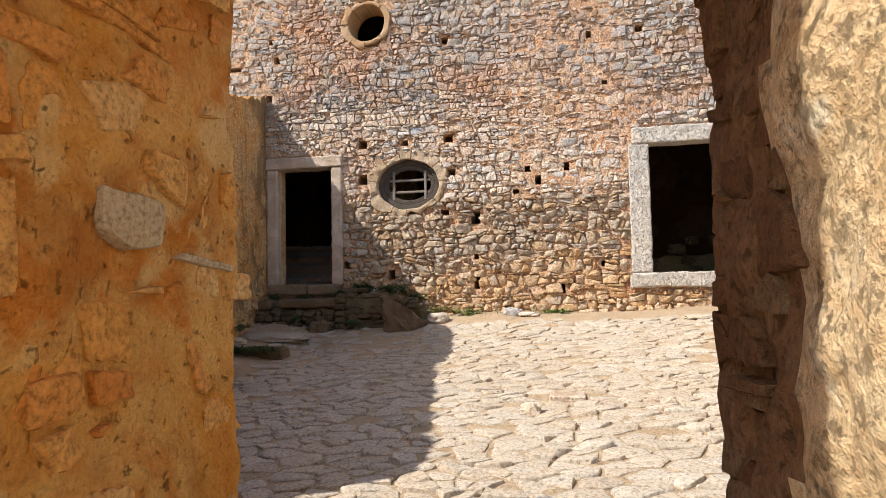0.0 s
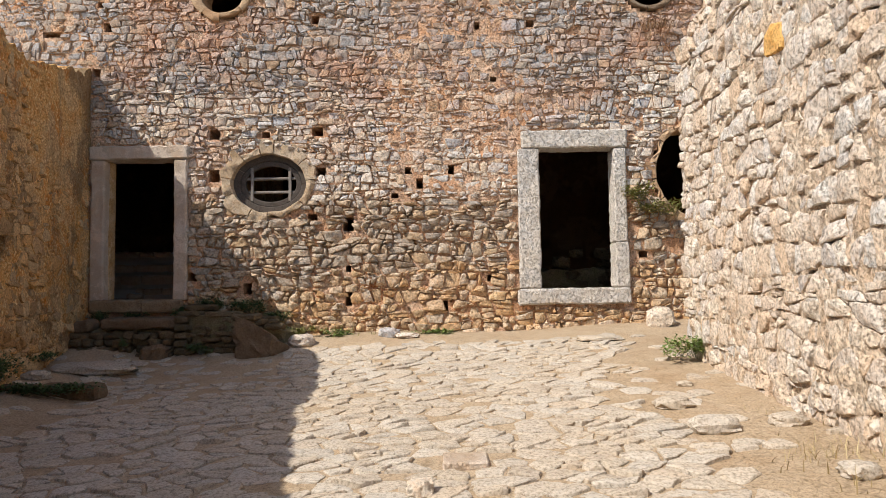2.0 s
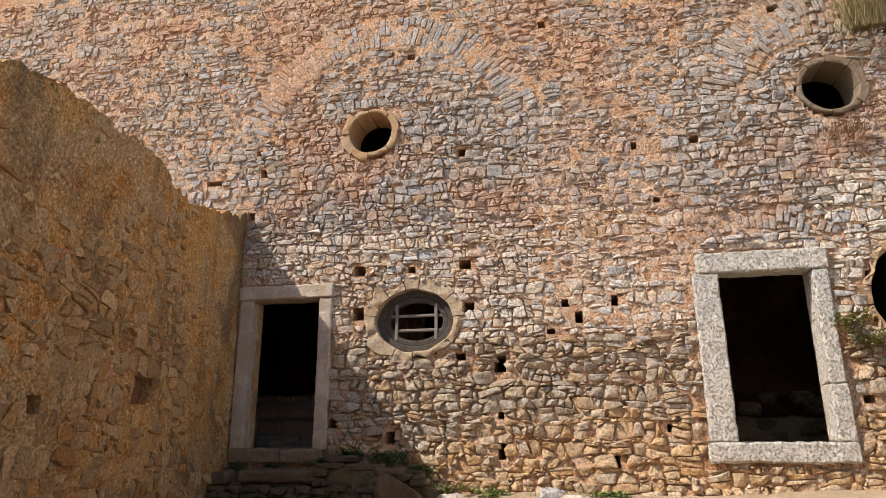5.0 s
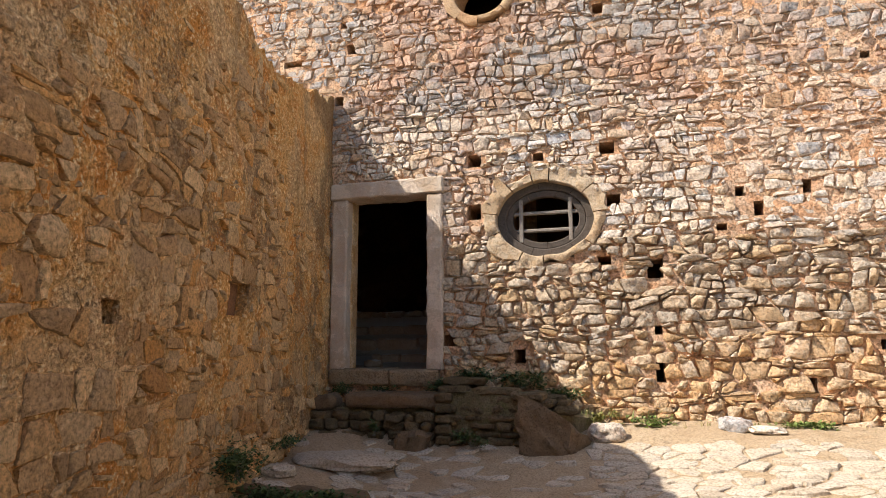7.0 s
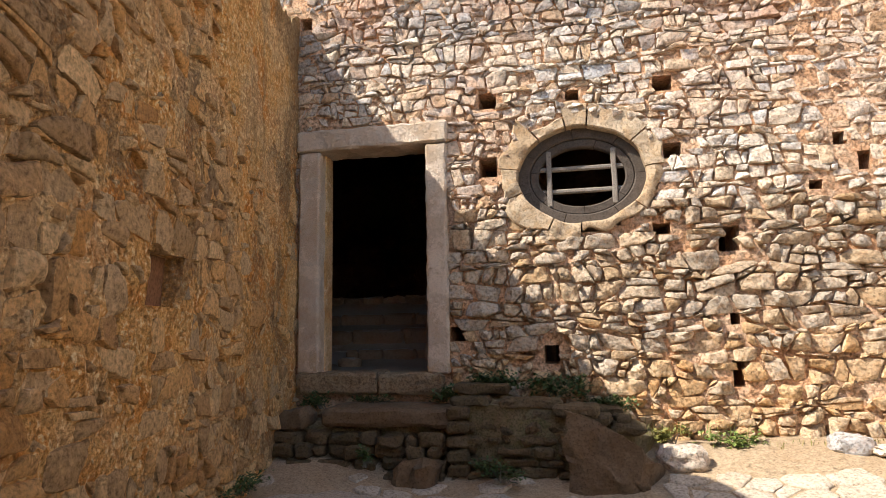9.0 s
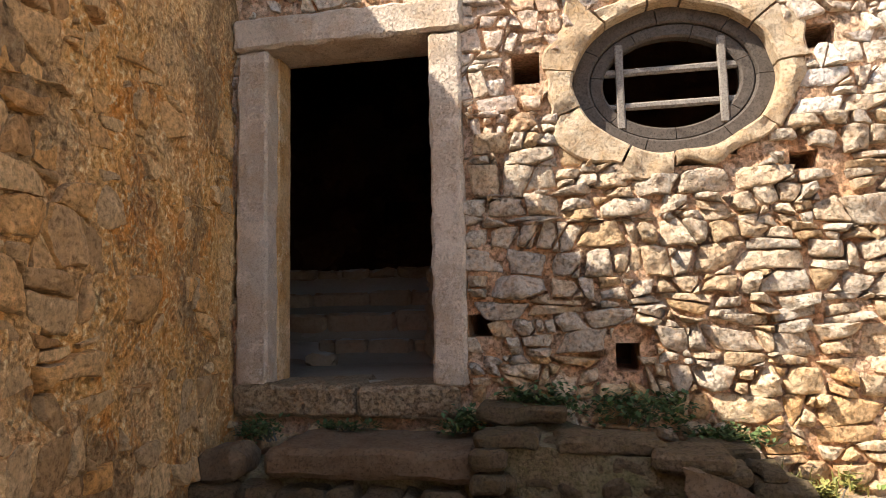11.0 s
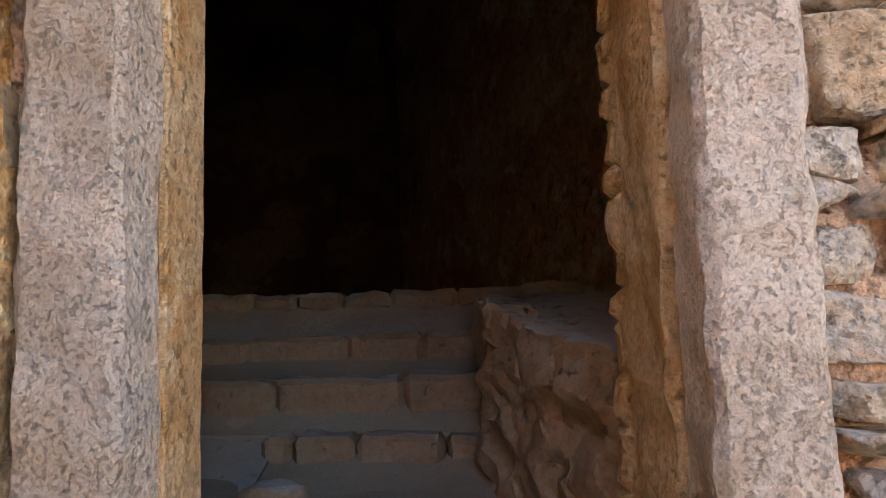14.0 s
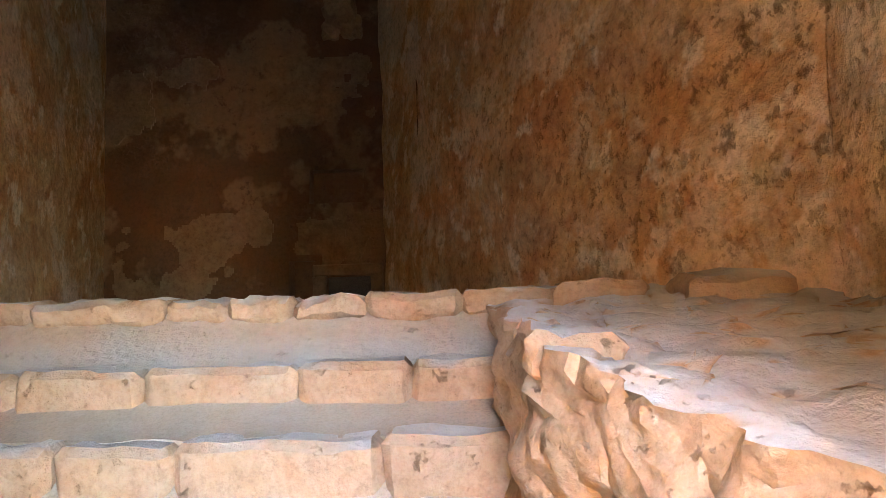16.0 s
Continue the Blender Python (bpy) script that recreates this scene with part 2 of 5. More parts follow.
M_DUST = surface("grey_dust", [(0.302, 0.243, 0.182), (0.346, 0.282, 0.213), (0.311, 0.235, 0.162)], (0.302, 0.22, 0.144), 0.4, grain=90, speckle=0.4, blotch=2.4, bump=0.35, depth=0.006)
M_INNER = surface("inner_plaster", [(0.447, 0.192, 0.074), (0.554, 0.297, 0.143), (0.639, 0.422, 0.25), (0.469, 0.211, 0.078)], (0.32, 0.129, 0.047), 0.6, grain=20, speckle=0.6, blotch=1.3, bump=1.0, depth=0.05, spots=((0.745, 0.576, 0.405), 3.2, 0.56, 0.63), pits=((0.277, 0.125, 0.052), 9.0, 0.56, 0.68, 0.9, 0.4), layer=((0.703, 0.557, 0.414), 1.0, 7.0, 0.51, 0.56, 0.55))
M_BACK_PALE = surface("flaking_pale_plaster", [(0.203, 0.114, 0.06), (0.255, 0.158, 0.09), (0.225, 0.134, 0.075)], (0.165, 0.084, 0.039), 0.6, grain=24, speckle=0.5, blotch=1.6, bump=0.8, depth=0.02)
# kept very dark; also blacks out the unseen closing walls
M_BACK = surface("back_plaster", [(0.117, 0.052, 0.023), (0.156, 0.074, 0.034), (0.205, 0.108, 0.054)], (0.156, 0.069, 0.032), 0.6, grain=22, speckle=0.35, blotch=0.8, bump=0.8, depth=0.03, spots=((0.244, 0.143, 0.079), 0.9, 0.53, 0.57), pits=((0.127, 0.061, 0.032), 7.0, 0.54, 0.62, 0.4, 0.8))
M_STEP = surface("step_stone", [(0.33, 0.204, 0.117), (0.382, 0.263, 0.172), (0.356, 0.22, 0.124)], (0.287, 0.149, 0.069), 0.4, grain=34, speckle=0.35, blotch=3, bump=1.0, depth=0.02, pits=((0.213, 0.12, 0.064), 14.0, 0.60, 0.68, 0.9, 0.35), dust=((0.436, 0.4, 0.36), 0.7, 0.98))
M_RECESS = surface("recess_clay", [(0.20, 0.10, 0.05), (0.26, 0.13, 0.07)], (0.16, 0.08, 0.04), 0.4, grain=60, blotch=5, bump=0.6, depth=0.01)
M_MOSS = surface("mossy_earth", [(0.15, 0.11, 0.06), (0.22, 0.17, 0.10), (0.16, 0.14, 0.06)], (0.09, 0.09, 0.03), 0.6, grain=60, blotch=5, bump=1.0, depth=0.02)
M_WOOD = surface("grey_wood", [(0.065, 0.05, 0.04), (0.10, 0.082, 0.068), (0.08, 0.062, 0.05)], (0.045, 0.035, 0.028), 0.4, grain=80, blotch=6, bump=0.5, depth=0.004, rough=0.8)
M_BAR = surface("weathered_bar_wood", [(0.20, 0.175, 0.15), (0.28, 0.25, 0.22)], (0.14, 0.12, 0.10), 0.4, grain=80, blotch=6, bump=0.5, depth=0.004, rough=0.8)


# ---- helpers for building ----
def link_mesh(name, verts, faces, material, parent=None, label=""):
    me = bpy.data.meshes.new(name)
    me.from_pydata(verts, [], faces)
    me.materials.append(material)
    me.polygons.foreach_set("use_smooth", [True] * len(me.polygons))
    me.set_sharp_from_angle(angle=radians(34))
    ob = new(name, me)
    if parent:
        ob.parent = parent
    return tagged(ob, label)


def part(name, bm, material, parent=None, label=""):
    me = bpy.data.meshes.new(name)
    bm.to_mesh(me)
    bm.free()
    me.materials.append(material)
    me.polygons.foreach_set("use_smooth", [True] * len(me.polygons))
    me.set_sharp_from_angle(angle=radians(36))
    ob = new(name, me)
    if parent:
        ob.parent = parent
    return tagged(ob, label)


def thing(name, label, category, group="", kind=""):
    return tagged(new(name), label, category, group, kind)


def fuzz(p, scale, seed=0.0):
    return noise.noise(Vector((p[0] * scale + seed, p[1] * scale + seed * 1.7, p[2] * scale - seed)))


def rough_box(lo, hi, step=0.08, amp=0.01, seed=0.0, bevel=0.012, freq=7.0):
    """A stone block between two corners, worn edges and uneven faces."""
    bm = bmesh.new()
    bmesh.ops.create_cube(bm, size=1.0)
    lo, hi = Vector(lo), Vector(hi)
    size = hi - lo
    for v in bm.verts:
        v.co = Vector([lo[i] + (v.co[i] + 0.5) * size[i] for i in range(3)])
    bmesh.ops.bevel(bm, geom=bm.edges[:], offset=min(bevel, min(size) * 0.3), segments=1, affect="EDGES")
    for axis in range(3):
        n = max(1, int(size[axis] / step))
        for k in range(1, n):
            at = lo[axis] + size[axis] * k / n
            nor = Vector([1.0 if i == axis else 0.0 for i in range(3)])
            bmesh.ops.bisect_plane(bm, geom=bm.verts[:] + bm.edges[:] + bm.faces[:], plane_co=nor * at, plane_no=nor)
    for v in bm.verts:
        d = Vector((fuzz(v.co, freq, seed), fuzz(v.co, freq, seed + 9), fuzz(v.co, freq, seed + 17)))
        e = Vector((fuzz(v.co, freq * 3, seed), fuzz(v.co, freq * 3, seed + 5), fuzz(v.co, freq * 3, seed + 7)))
        v.co += d * amp + e * amp * 0.4
    return bm


def boulder(centre, size, seed, sub=3, amp=0.25, freq=2.2):
    bm = bmesh.new()
    bmesh.ops.create_icosphere(bm, subdivisions=sub, radius=1.0)
    for v in bm.verts:
        k = 1 + amp * fuzz(v.co, freq, seed) + amp * 0.4 * fuzz(v.co, freq * 2.7, seed + 3)
        co = v.co * k
        for axis in range(3):
            co[axis] = max(-0.88, min(0.88, co[axis]))
        co += Vector((fuzz(co, 3.5, seed), fuzz(co, 3.5, seed + 2), fuzz(co, 3.5, seed + 4))) * 0.10
        v.co = Vector([centre[i] + co[i] * size[i] * 0.57 for i in range(3)])
    return bm


def clip(poly, nx, ny, c):
    out = []
    for i in range(len(poly)):
        a, b = poly[i - 1], poly[i]
        da, db = a[0] * nx + a[1] * ny - c, b[0] * nx + b[1] * ny - c
        if (da < 0) != (db < 0):
            k = da / (da - db)
            out.append((a[0] + (b[0] - a[0]) * k, a[1] + (b[1] - a[1]) * k))
        if db < 0:
            out.append(b)
    return out


def rubble_cells(u0, u1, v0, v1, w, h, rng, jitter=0.42, extra=0.35, lost=0.13):
    """Irregular cells in rough courses over a rectangle, large and small: centre and outline of each."""
    rows = max(1, int((v1 - v0) / h))
    seeds = {}
    for j in range(-1, rows + 1):
        cols = int((u1 - u0) / w)
        off = rng.random()
        for i in range(-1, cols + 2):
            if rng.random() < lost:
                continue
            p = (u0 + (i + off + rng.uniform(-jitter, jitter)) * w, v0 + (j + 0.5 + rng.uniform(-jitter, jitter) * 0.55) * h)
            seeds[i, j] = [p]
            if rng.random() < extra:
                seeds[i, j].append((p[0] + rng.choice((-1, 1)) * w * rng.uniform(0.3, 0.5), p[1] + rng.choice((-1, 1)) * h * rng.uniform(0.2, 0.5)))
    cells = []
    a = w / h
    for (i, j), group in seeds.items():
        near = [o for di in (-2, -1, 0, 1, 2) for dj in (-2, -1, 0, 1, 2) for o in seeds.get((i + di, j + dj), ())]
        for su, sv in group:
            if not (u0 <= su <= u1 and v0 <= sv <= v1):
                continue
            poly = [(-1.2 * h, -1.1 * h), (1.2 * h, -1.1 * h), (1.2 * h, 1.1 * h), (-1.2 * h, 1.1 * h)]
            for o in near:
                du, dv = (o[0] - su) / a, o[1] - sv
                if du == 0 and dv == 0:
                    continue
                poly = clip(poly, du, dv, (du * du + dv * dv) / 2)
                if len(poly) < 3:
                    break
            if len(poly) >= 3:
                cells.append(((su, sv), [(su + p[0] * a, sv + p[1]) for p in poly]))
    return cells


def coursed_cells(u0, u1, v0, v1, w, h, rng, wave=0.5, broken=0.44):
    """Roughly coursed rubble: wavy beds, uneven widths, thin stones and wedges between larger ones."""
    beds, v = [], v0
    while v < v1:
        beds.append(v)
        v += h * rng.choice((0.55, 0.75, 0.9, 1.0, 1.15, 1.4))

    def bed(j, u):
        return beds[j] + h * wave * (fuzz((u, j * 3.7, 1.0), 1.3) + 0.5 * fuzz((u, j * 1.9, 4.0), 4.0))

    cells = []
    for j in range(len(beds) - 1):
        u = u0 + rng.uniform(-w, 0)
        slant = 0.0
        while u < u1:
            wide = w * min(2.1, max(0.35, rng.lognormvariate(-0.08, 0.5)))
            nxt = rng.uniform(-0.35, 0.35) * h
            q = lambda: rng.uniform(-0.13, 0.13) * h
            a, b = (u - slant + q(), bed(j, u) + q()), (u + wide - nxt + q(), bed(j, u + wide) + q())
            c, d = (u + wide + nxt + q(), bed(j + 1, u + wide) + q()), (u + slant + q(), bed(j + 1, u) + q())
            m0 = ((a[0] + b[0]) / 2, (a[1] + b[1]) / 2 + rng.uniform(-0.16, 0.1) * h)
            m1 = ((c[0] + d[0]) / 2 + q(), (c[1] + d[1]) / 2 + rng.uniform(-0.1, 0.2) * h)
            kind = rng.random()
            lerp = lambda p, r, k: (p[0] + (r[0] - p[0]) * k, p[1] + (r[1] - p[1]) * k)
            if kind < broken * 0.45:
                k0, k1 = rng.uniform(0.3, 0.7), rng.uniform(0.3, 0.7)
                e, f = lerp(a, d, k0), lerp(b, c, k1)
                polys = [[a, m0, b, f, e], [e, f, c, m1, d]]
            elif kind < broken * 0.77:
                e = lerp(b, c, rng.uniform(0.35, 0.6))
                g = lerp(a, b, rng.uniform(0.5, 0.75))
                polys = [[a, g, e, c, m1, d], [g, b, e]]
            elif kind < broken:
                e = lerp(d, c, rng.uniform(0.3, 0.5))
                g = lerp(a, d, rng.uniform(0.4, 0.65))
                polys = [[a, m0, b, c, e, g], [g, e, d]]
            else:
                polys = [[a, m0, b, c, m1, d]]
            for p in polys:
                cells.append(((sum(x[0] for x in p) / len(p), sum(x[1] for x in p) / len(p)), p))
            u, slant = u + wide, nxt
    return cells


def stone_shape(poly, gap, height, rng, place, fine=0.06, dome=0.35, sink=0.03, tilt=0.3, facet=0.0):
    """One stone from its outline: broken, uneven, proud of the wall. Gives world verts and faces."""
    n0 = len(poly)
    cu, cv = sum(p[0] for p in poly) / n0, sum(p[1] for p in poly) / n0
    pts = []
    for i in range(n0):
        a, b = poly[i], poly[(i + 1) % n0]
        ln = math.hypot(b[0] - a[0], b[1] - a[1])
        if ln < fine * 0.35:
            pts.append(a)
            continue
        k = max(1, min(7, int(ln / fine)))
        for s in range(k + 1):
            f = 0.08 + 0.84 * s / k
            pts.append((a[0] + (b[0] - a[0]) * f, a[1] + (b[1] - a[1]) * f))
    n = len(pts)
    r = sum(math.hypot(p[0] - cu, p[1] - cv) for p in pts) / n
    if r < gap * 2.2:
        return [], []
    seed = rng.random() * 50
    tu, tv = rng.uniform(-tilt, tilt), rng.uniform(-tilt, tilt)
    verts, faces = [], []
    k0 = 1 - gap / r
    freq = 0.9 / r
    k0 *= rng.uniform(0.95, 1.06)
    jit = [1 - 0.14 * abs(fuzz((p[0], p[1], seed), freq * 2.2)) + rng.uniform(-0.05, 0.03) for p in pts]

    planes = [(math.cos(a) * facet, math.sin(a) * facet, rng.uniform(0.05, 0.45) * facet) for a in (seed + 2.1 * k + rng.uniform(-0.6, 0.6) for k in range(3))] if facet else ()

    def rise(u, v):
        cut = min([0.0] + [c - ((u - cu) * a + (v - cv) * b) / r for a, b, c in planes])
        return height * (cut + ((u - cu) * tu + (v - cv) * tv) / r + 0.55 * fuzz((u, v, seed), freq) + 0.3 * fuzz((u, v, seed + 9), freq * 2.6))

    levels = [(1.0, -sink), (0.985, height * 0.5), (0.91, height * 0.88), (0.66, height), (0.34, height * (1 + dome * 0.5))]
    if facet:
        levels = [(1.0, -sink), (0.98, height * 0.55), (0.90, height * 0.92), (0.72, height), (0.5, height * (1 + dome * 0.3)), (0.26, height * (1 + dome * 0.5))]
    for lv, (k, d) in enumerate(levels):
        for p, jj in zip(pts, jit):
            q = k0 * k * (jj if lv < 3 else 0.5 + jj * 0.5)
            u, v = cu + (p[0] - cu) * q, cv + (p[1] - cv) * q
            verts.append(place(u, v, d + (rise(u, v) if lv else 0.0)))
    verts.append(place(cu, cv, height * (1 + dome * 0.6) + rise(cu, cv)))
    top = len(levels) - 1
    for lv in range(top):
        for i in range(n):
            j = (i + 1) % n
            faces.append((lv * n + i, lv * n + j, lv * n + n + j, lv * n + n + i))
    for i in range(n):
        faces.append((top * n + i, top * n + (i + 1) % n, top * n + n))
    return verts, faces


def lay_stones(name, cells, spec, place, mats, parent, near, rng, flip=False):
    """Stones of a wall or floor: the nearest ones singly, the rest joined. spec gives gap and height, or None."""
    singles, verts, faces = 0, [], []
    for (su, sv), poly in cells:
        s = spec(su, sv)
        if s is None:
            continue
        vs, fs = stone_shape(poly, s[0], s[1], rng, place, *s[2:])
        if not vs:
            continue
        if flip:
            fs = [f[::-1] for f in fs]
        if singles < 300 and near(su, sv):
            link_mesh(name, vs, fs, mats[1], parent)
            singles += 1
        else:
            k = len(verts)
            verts += vs
            faces += [tuple(i + k for i in f) for f in fs]
    if verts:
        tagged(link_mesh(name + "_field", verts, faces, mats[0], parent), kind="stuff")


def grid_lines(a, b, step, keep):
    lines = sorted(set([a, b] + [k for k in keep if a < k < b]))
    out = [a]
    for lo, hi in zip(lines, lines[1:]):
        n = max(1, round((hi - lo) / step))
        out += [lo + (hi - lo) * (i + 1) / n for i in range(n)]
    return out


def cell_wall(name, us, vs, solid, place, thick, relief, material, parent=None, flip=False):
    """A wall with thickness made of cells; openings are cells left out, with reveals through the wall."""
    nu, nv = len(us), len(vs)
    verts, faces = [], []
    ok = [[solid((us[i] + us[i + 1]) / 2, (vs[j] + vs[j + 1]) / 2) for j in range(nv - 1)] for i in range(nu - 1)]
    for i in range(nu):
        for j in range(nv):
            verts.append(place(us[i], vs[j], relief(us[i], vs[j])))
    back = len(verts)
    for i in range(nu):
        for j in range(nv):
            verts.append(place(us[i], vs[j], -thick))
    ix = lambda i, j: i * nv + j
    for i in range(nu - 1):
        for j in range(nv - 1):
            if not ok[i][j]:
                continue
            q = [ix(i, j), ix(i + 1, j), ix(i + 1, j + 1), ix(i, j + 1)]
            faces.append(tuple(q))
            faces.append(tuple(back + k for k in q[::-1]))
            for (di, dj), (a, b) in (((0, -1), (0, 1)), ((1, 0), (1, 2)), ((0, 1), (2, 3)), ((-1, 0), (3, 0))):
                ii, jj = i + di, j + dj
                if not (0 <= ii < nu - 1 and 0 <= jj < nv - 1) or not ok[ii][jj]:
                    faces.append((q[b], q[a], back + q[a], back + q[b]))
    if flip:
        faces = [f[::-1] for f in faces]
    ob = link_mesh(name, verts, faces, material, parent)
    return ob


def smooth(a, b, x):
    k = max(0.0, min(1.0, (x - a) / (b - a)))
    return k * k * (3 - 2 * k)


# ---- ground ----
def ground_z(x, y):
    xx, yy = max(-9.0, min(6.0, x)), max(-6.0, min(14.0, y))
    z = 0.227 + 0.053 * xx + 0.062 * yy
    z += 0.22 * smooth(9.2, 10.9, yy) * (1 - 0.6 * smooth(-1.5, 1.0, xx)) + 0.2 * smooth(-3.9, -5.2, xx) * smooth(5, 7, yy)
    return z


def build_ground():
    xs = [-80, -40, -20, -12, -9] + [-7 + 0.12 * i for i in range(92)] + [6, 9, 14, 20, 40, 80]
    ys = [-80, -40, -20, -8, -4] + [-2 + 0.12 * i for i in range(110)] + [13, 16, 22, 40, 80]
    ys = sorted(y for y in ys)
    verts = [(x, y, ground_z(x, y) + 0.012 * fuzz((x, y, 0), 3.0) + 0.012 * fuzz((x, y, 0), 9.0)) for x in xs for y in ys]
    n = len(ys)
    faces = [(i * n + j, (i + 1) * n + j, (i + 1) * n + j + 1, i * n + j + 1) for i in range(len(xs) - 1) for j in range(n - 1)
             if not (-6.5 < xs[i] < -2.5 and ys[j] > 11.2 and ys[j] < 20)]
    return tagged(link_mesh("ground", verts, faces, M_DIRT), "dry ochre earth floor of the fort courtyard", "ground", kind="structure")


ground = build_ground()

# ---- facade ----
FY = 10.94
DOORS = [(-5.44, -4.21, 1.45, 3.80), (1.20, 2.50, 1.55, 3.90)]
ROUND = [(-2.815, 3.32, 0.58, 0.46), (-3.54, 6.30, 0.36, 0.38), (3.04, 6.36, 0.37, 0.38)]
PUTLOGS = [(-0.83, 7.89, .11, .13), (-2.11, 5.85, .12, .13), (-6.95, 7.76, .14, .13), (-3.25, 7.66, .1, .1), (-2.92, 7.59, .12, .1), (1.2, 5.75, .12, .12), (2.5, 7.69, .18, .12), (0.38, 5.72, .08, .12),
           (-5.3, 5.77, .13, .14), (-5.42, 6.13, .1, .1), (-6.15, 5.66, .3, .09), (-5.47, 5.05, .13, .13), (-3.65, 4.08, .17, .16), (-2.87, 4.06, .12, .1), (-2.08, 4.1, .17, .14), (-3.66, 3.44, .17, .19),
           (-2.03, 3.48, .15, .14), (-0.7, 3.48, .11, .11), (-0.53, 3.28, .1, .16), (-0.05, 3.49, .09, .15), (-0.91, 3.1, .11, .08), (-1.62, 2.68, .17, .22), (-2.16, 2.79, .15, .1), (-3.97, 1.91, .14, .13),
           (-3.14, 1.72, .13, .16), (0.53, 1.83, .11, .1), (2.84, 2.16, .13, .1), (-0.18, 1.42, .11, .16), (-1.62, 1.55, .1, .22), (-1.62, 2.0, .08, .1), (0.62, 4.88, .1, .08)]


def in_opening(u, v, m=0.0):
    if abs((u - 3.68) / (0.67 + m)) ** 2 + abs((v - 3.42) / (0.76 + m)) ** 2 < 1:
        return True
    for a, b, c, d in DOORS:
        if a - m < u < b + m and c - m < v < d + m:
            return True
    for cu, cv, ru, rv in ROUND:
        if ((u - cu) / (ru + m + 0.06)) ** 2 + ((v - cv) / (rv + m + 0.06)) ** 2 < 1:
            return True
    return False


def in_putlog(u, v, m=0.0):
    return any(abs(u - cu) < w / 2 + m and abs(v - cv) < h / 2 + m for cu, cv, w, h in PUTLOGS)


def facade_place(u, v, d):
    return (u, FY - d, v)


def orange_zone(u, v):
    """How far mortar covers the stones, 0 to 1: the middle and the top are flush."""
    k = smooth(-1.3, -0.6, u) * smooth(1.25, 0.95, u) * smooth(2.9, 3.5, v) * 0.9
    k = max(k, smooth(6.6, 7.4, v) * 0.75 * smooth(3.0, 1.5, u), smooth(-5.0, -6.0, u) * 0.6)
    k = max(0.0, min(1.0, k + 0.3 * fuzz((u, v, 3), 0.9)))
    return k


def facade_relief(u, v):
    r = 0.016 * fuzz((u, v, 0), 2.4) + 0.013 * fuzz((u, v, 4), 6.0) + 0.017 * fuzz((u, v, 7), 13.0)
    r -= 0.16 * max(0.0, fuzz((u, v, 21), 6.5) - 0.22) * (0.35 + 0.65 * smooth(3.6, 2.8, v)) * (1 - 0.7 * orange_zone(u, v))
    return r + 0.04 * (min(0.62, orange_zone(u, v) + 0.3 * smooth(2.7, 3.5, v)) - 0.26 - 0.24 * smooth(2.9, 3.6, v))


def build_facade():
    keep_u = [k for d in DOORS for k in d[:2]] + [c[0] + s * c[2] / 2 for c in PUTLOGS for s in (-1, 1)]
    keep_v = [k for d in DOORS for k in d[2:]] + [c[1] + s * c[3] / 2 for c in PUTLOGS for s in (-1, 1)]
    us, vs = grid_lines(-15.0, -8.0, 0.2, [])[:-1] + grid_lines(-8.0, 7.5, 0.05, keep_u), grid_lines(-0.2, 10.5, 0.05, keep_v)
    solid = lambda u, v: not in_opening(u, v, 0.0)
    wall = cell_wall("wall_facade", us, vs, lambda u, v: solid(u, v) and not in_putlog(u, v), facade_place, 0.55, facade_relief, M_MORTAR)
    tagged(wall, "tall rubble stone facade with ochre mortar and putlog holes", "wall", kind="structure")
    return wall


facade = build_facade()

# ---- walls of the court ----
LW_DIR = Vector((0.18, -1.0, 0)).normalized()
LW_NOR = Vector((1.0, 0.18, 0)).normalized()
LW_FOOT = Vector((-5.54, 10.97, 0))


def left_place(u, v, d):
    p = LW_FOOT + LW_DIR * u + LW_NOR * (d + 0.03 * fuzz((u, v, 1), 1.6))
    return (p.x, p.y, min(v, left_top(u)))


def left_top(u):
    knots = [(-0.5, 5.0), (0.15, 5.06), (0.5, 4.92), (1.2, 4.75), (1.75, 4.62), (2.1, 4.50), (2.5, 4.55), (3.1, 4.72), (4.0, 4.63), (4.7, 4.62), (5.2, 4.48), (5.6, 4.35), (9.5, 4.2)]
    for (a, p), (b, q) in zip(knots, knots[1:]):
        if a <= u <= b:
            return p + (q - p) * (u - a) / (b - a) + 0.09 * fuzz((u, 0, 0), 4.0) + 0.05 * fuzz((u, 0, 5), 9.0)
    return 4.3


def build_left():
    boxes = [(2.62, 3.0, 2.07, 2.35), (4.45, 4.62, 1.93, 2.07)]
    us = grid_lines(-0.1, 9.2, 0.055, [k for b in boxes for k in b[:2]])
    vs = grid_lines(-0.2, 5.3, 0.055, [k for b in boxes for k in b[2:]])
    solid = lambda u, v: v - 0.045 < left_top(u) and not any(a < u < b and c < v < d for a, b, c, d in boxes)
    wall = cell_wall("wall_left", us, vs, solid, left_place, 0.6, lambda u, v: 0.022 * fuzz((u, v, 2), 6) + 0.022 * fuzz((u, v, 6), 13) - 0.16 * max(0.0, fuzz((u, v, 12), 4.5) - 0.30) * smooth(0.8, 2.4, u), M_PLASTER, flip=True)
    return tagged(wall, "weathered ochre plastered rubble wall with two small recesses", "wall", kind="structure")


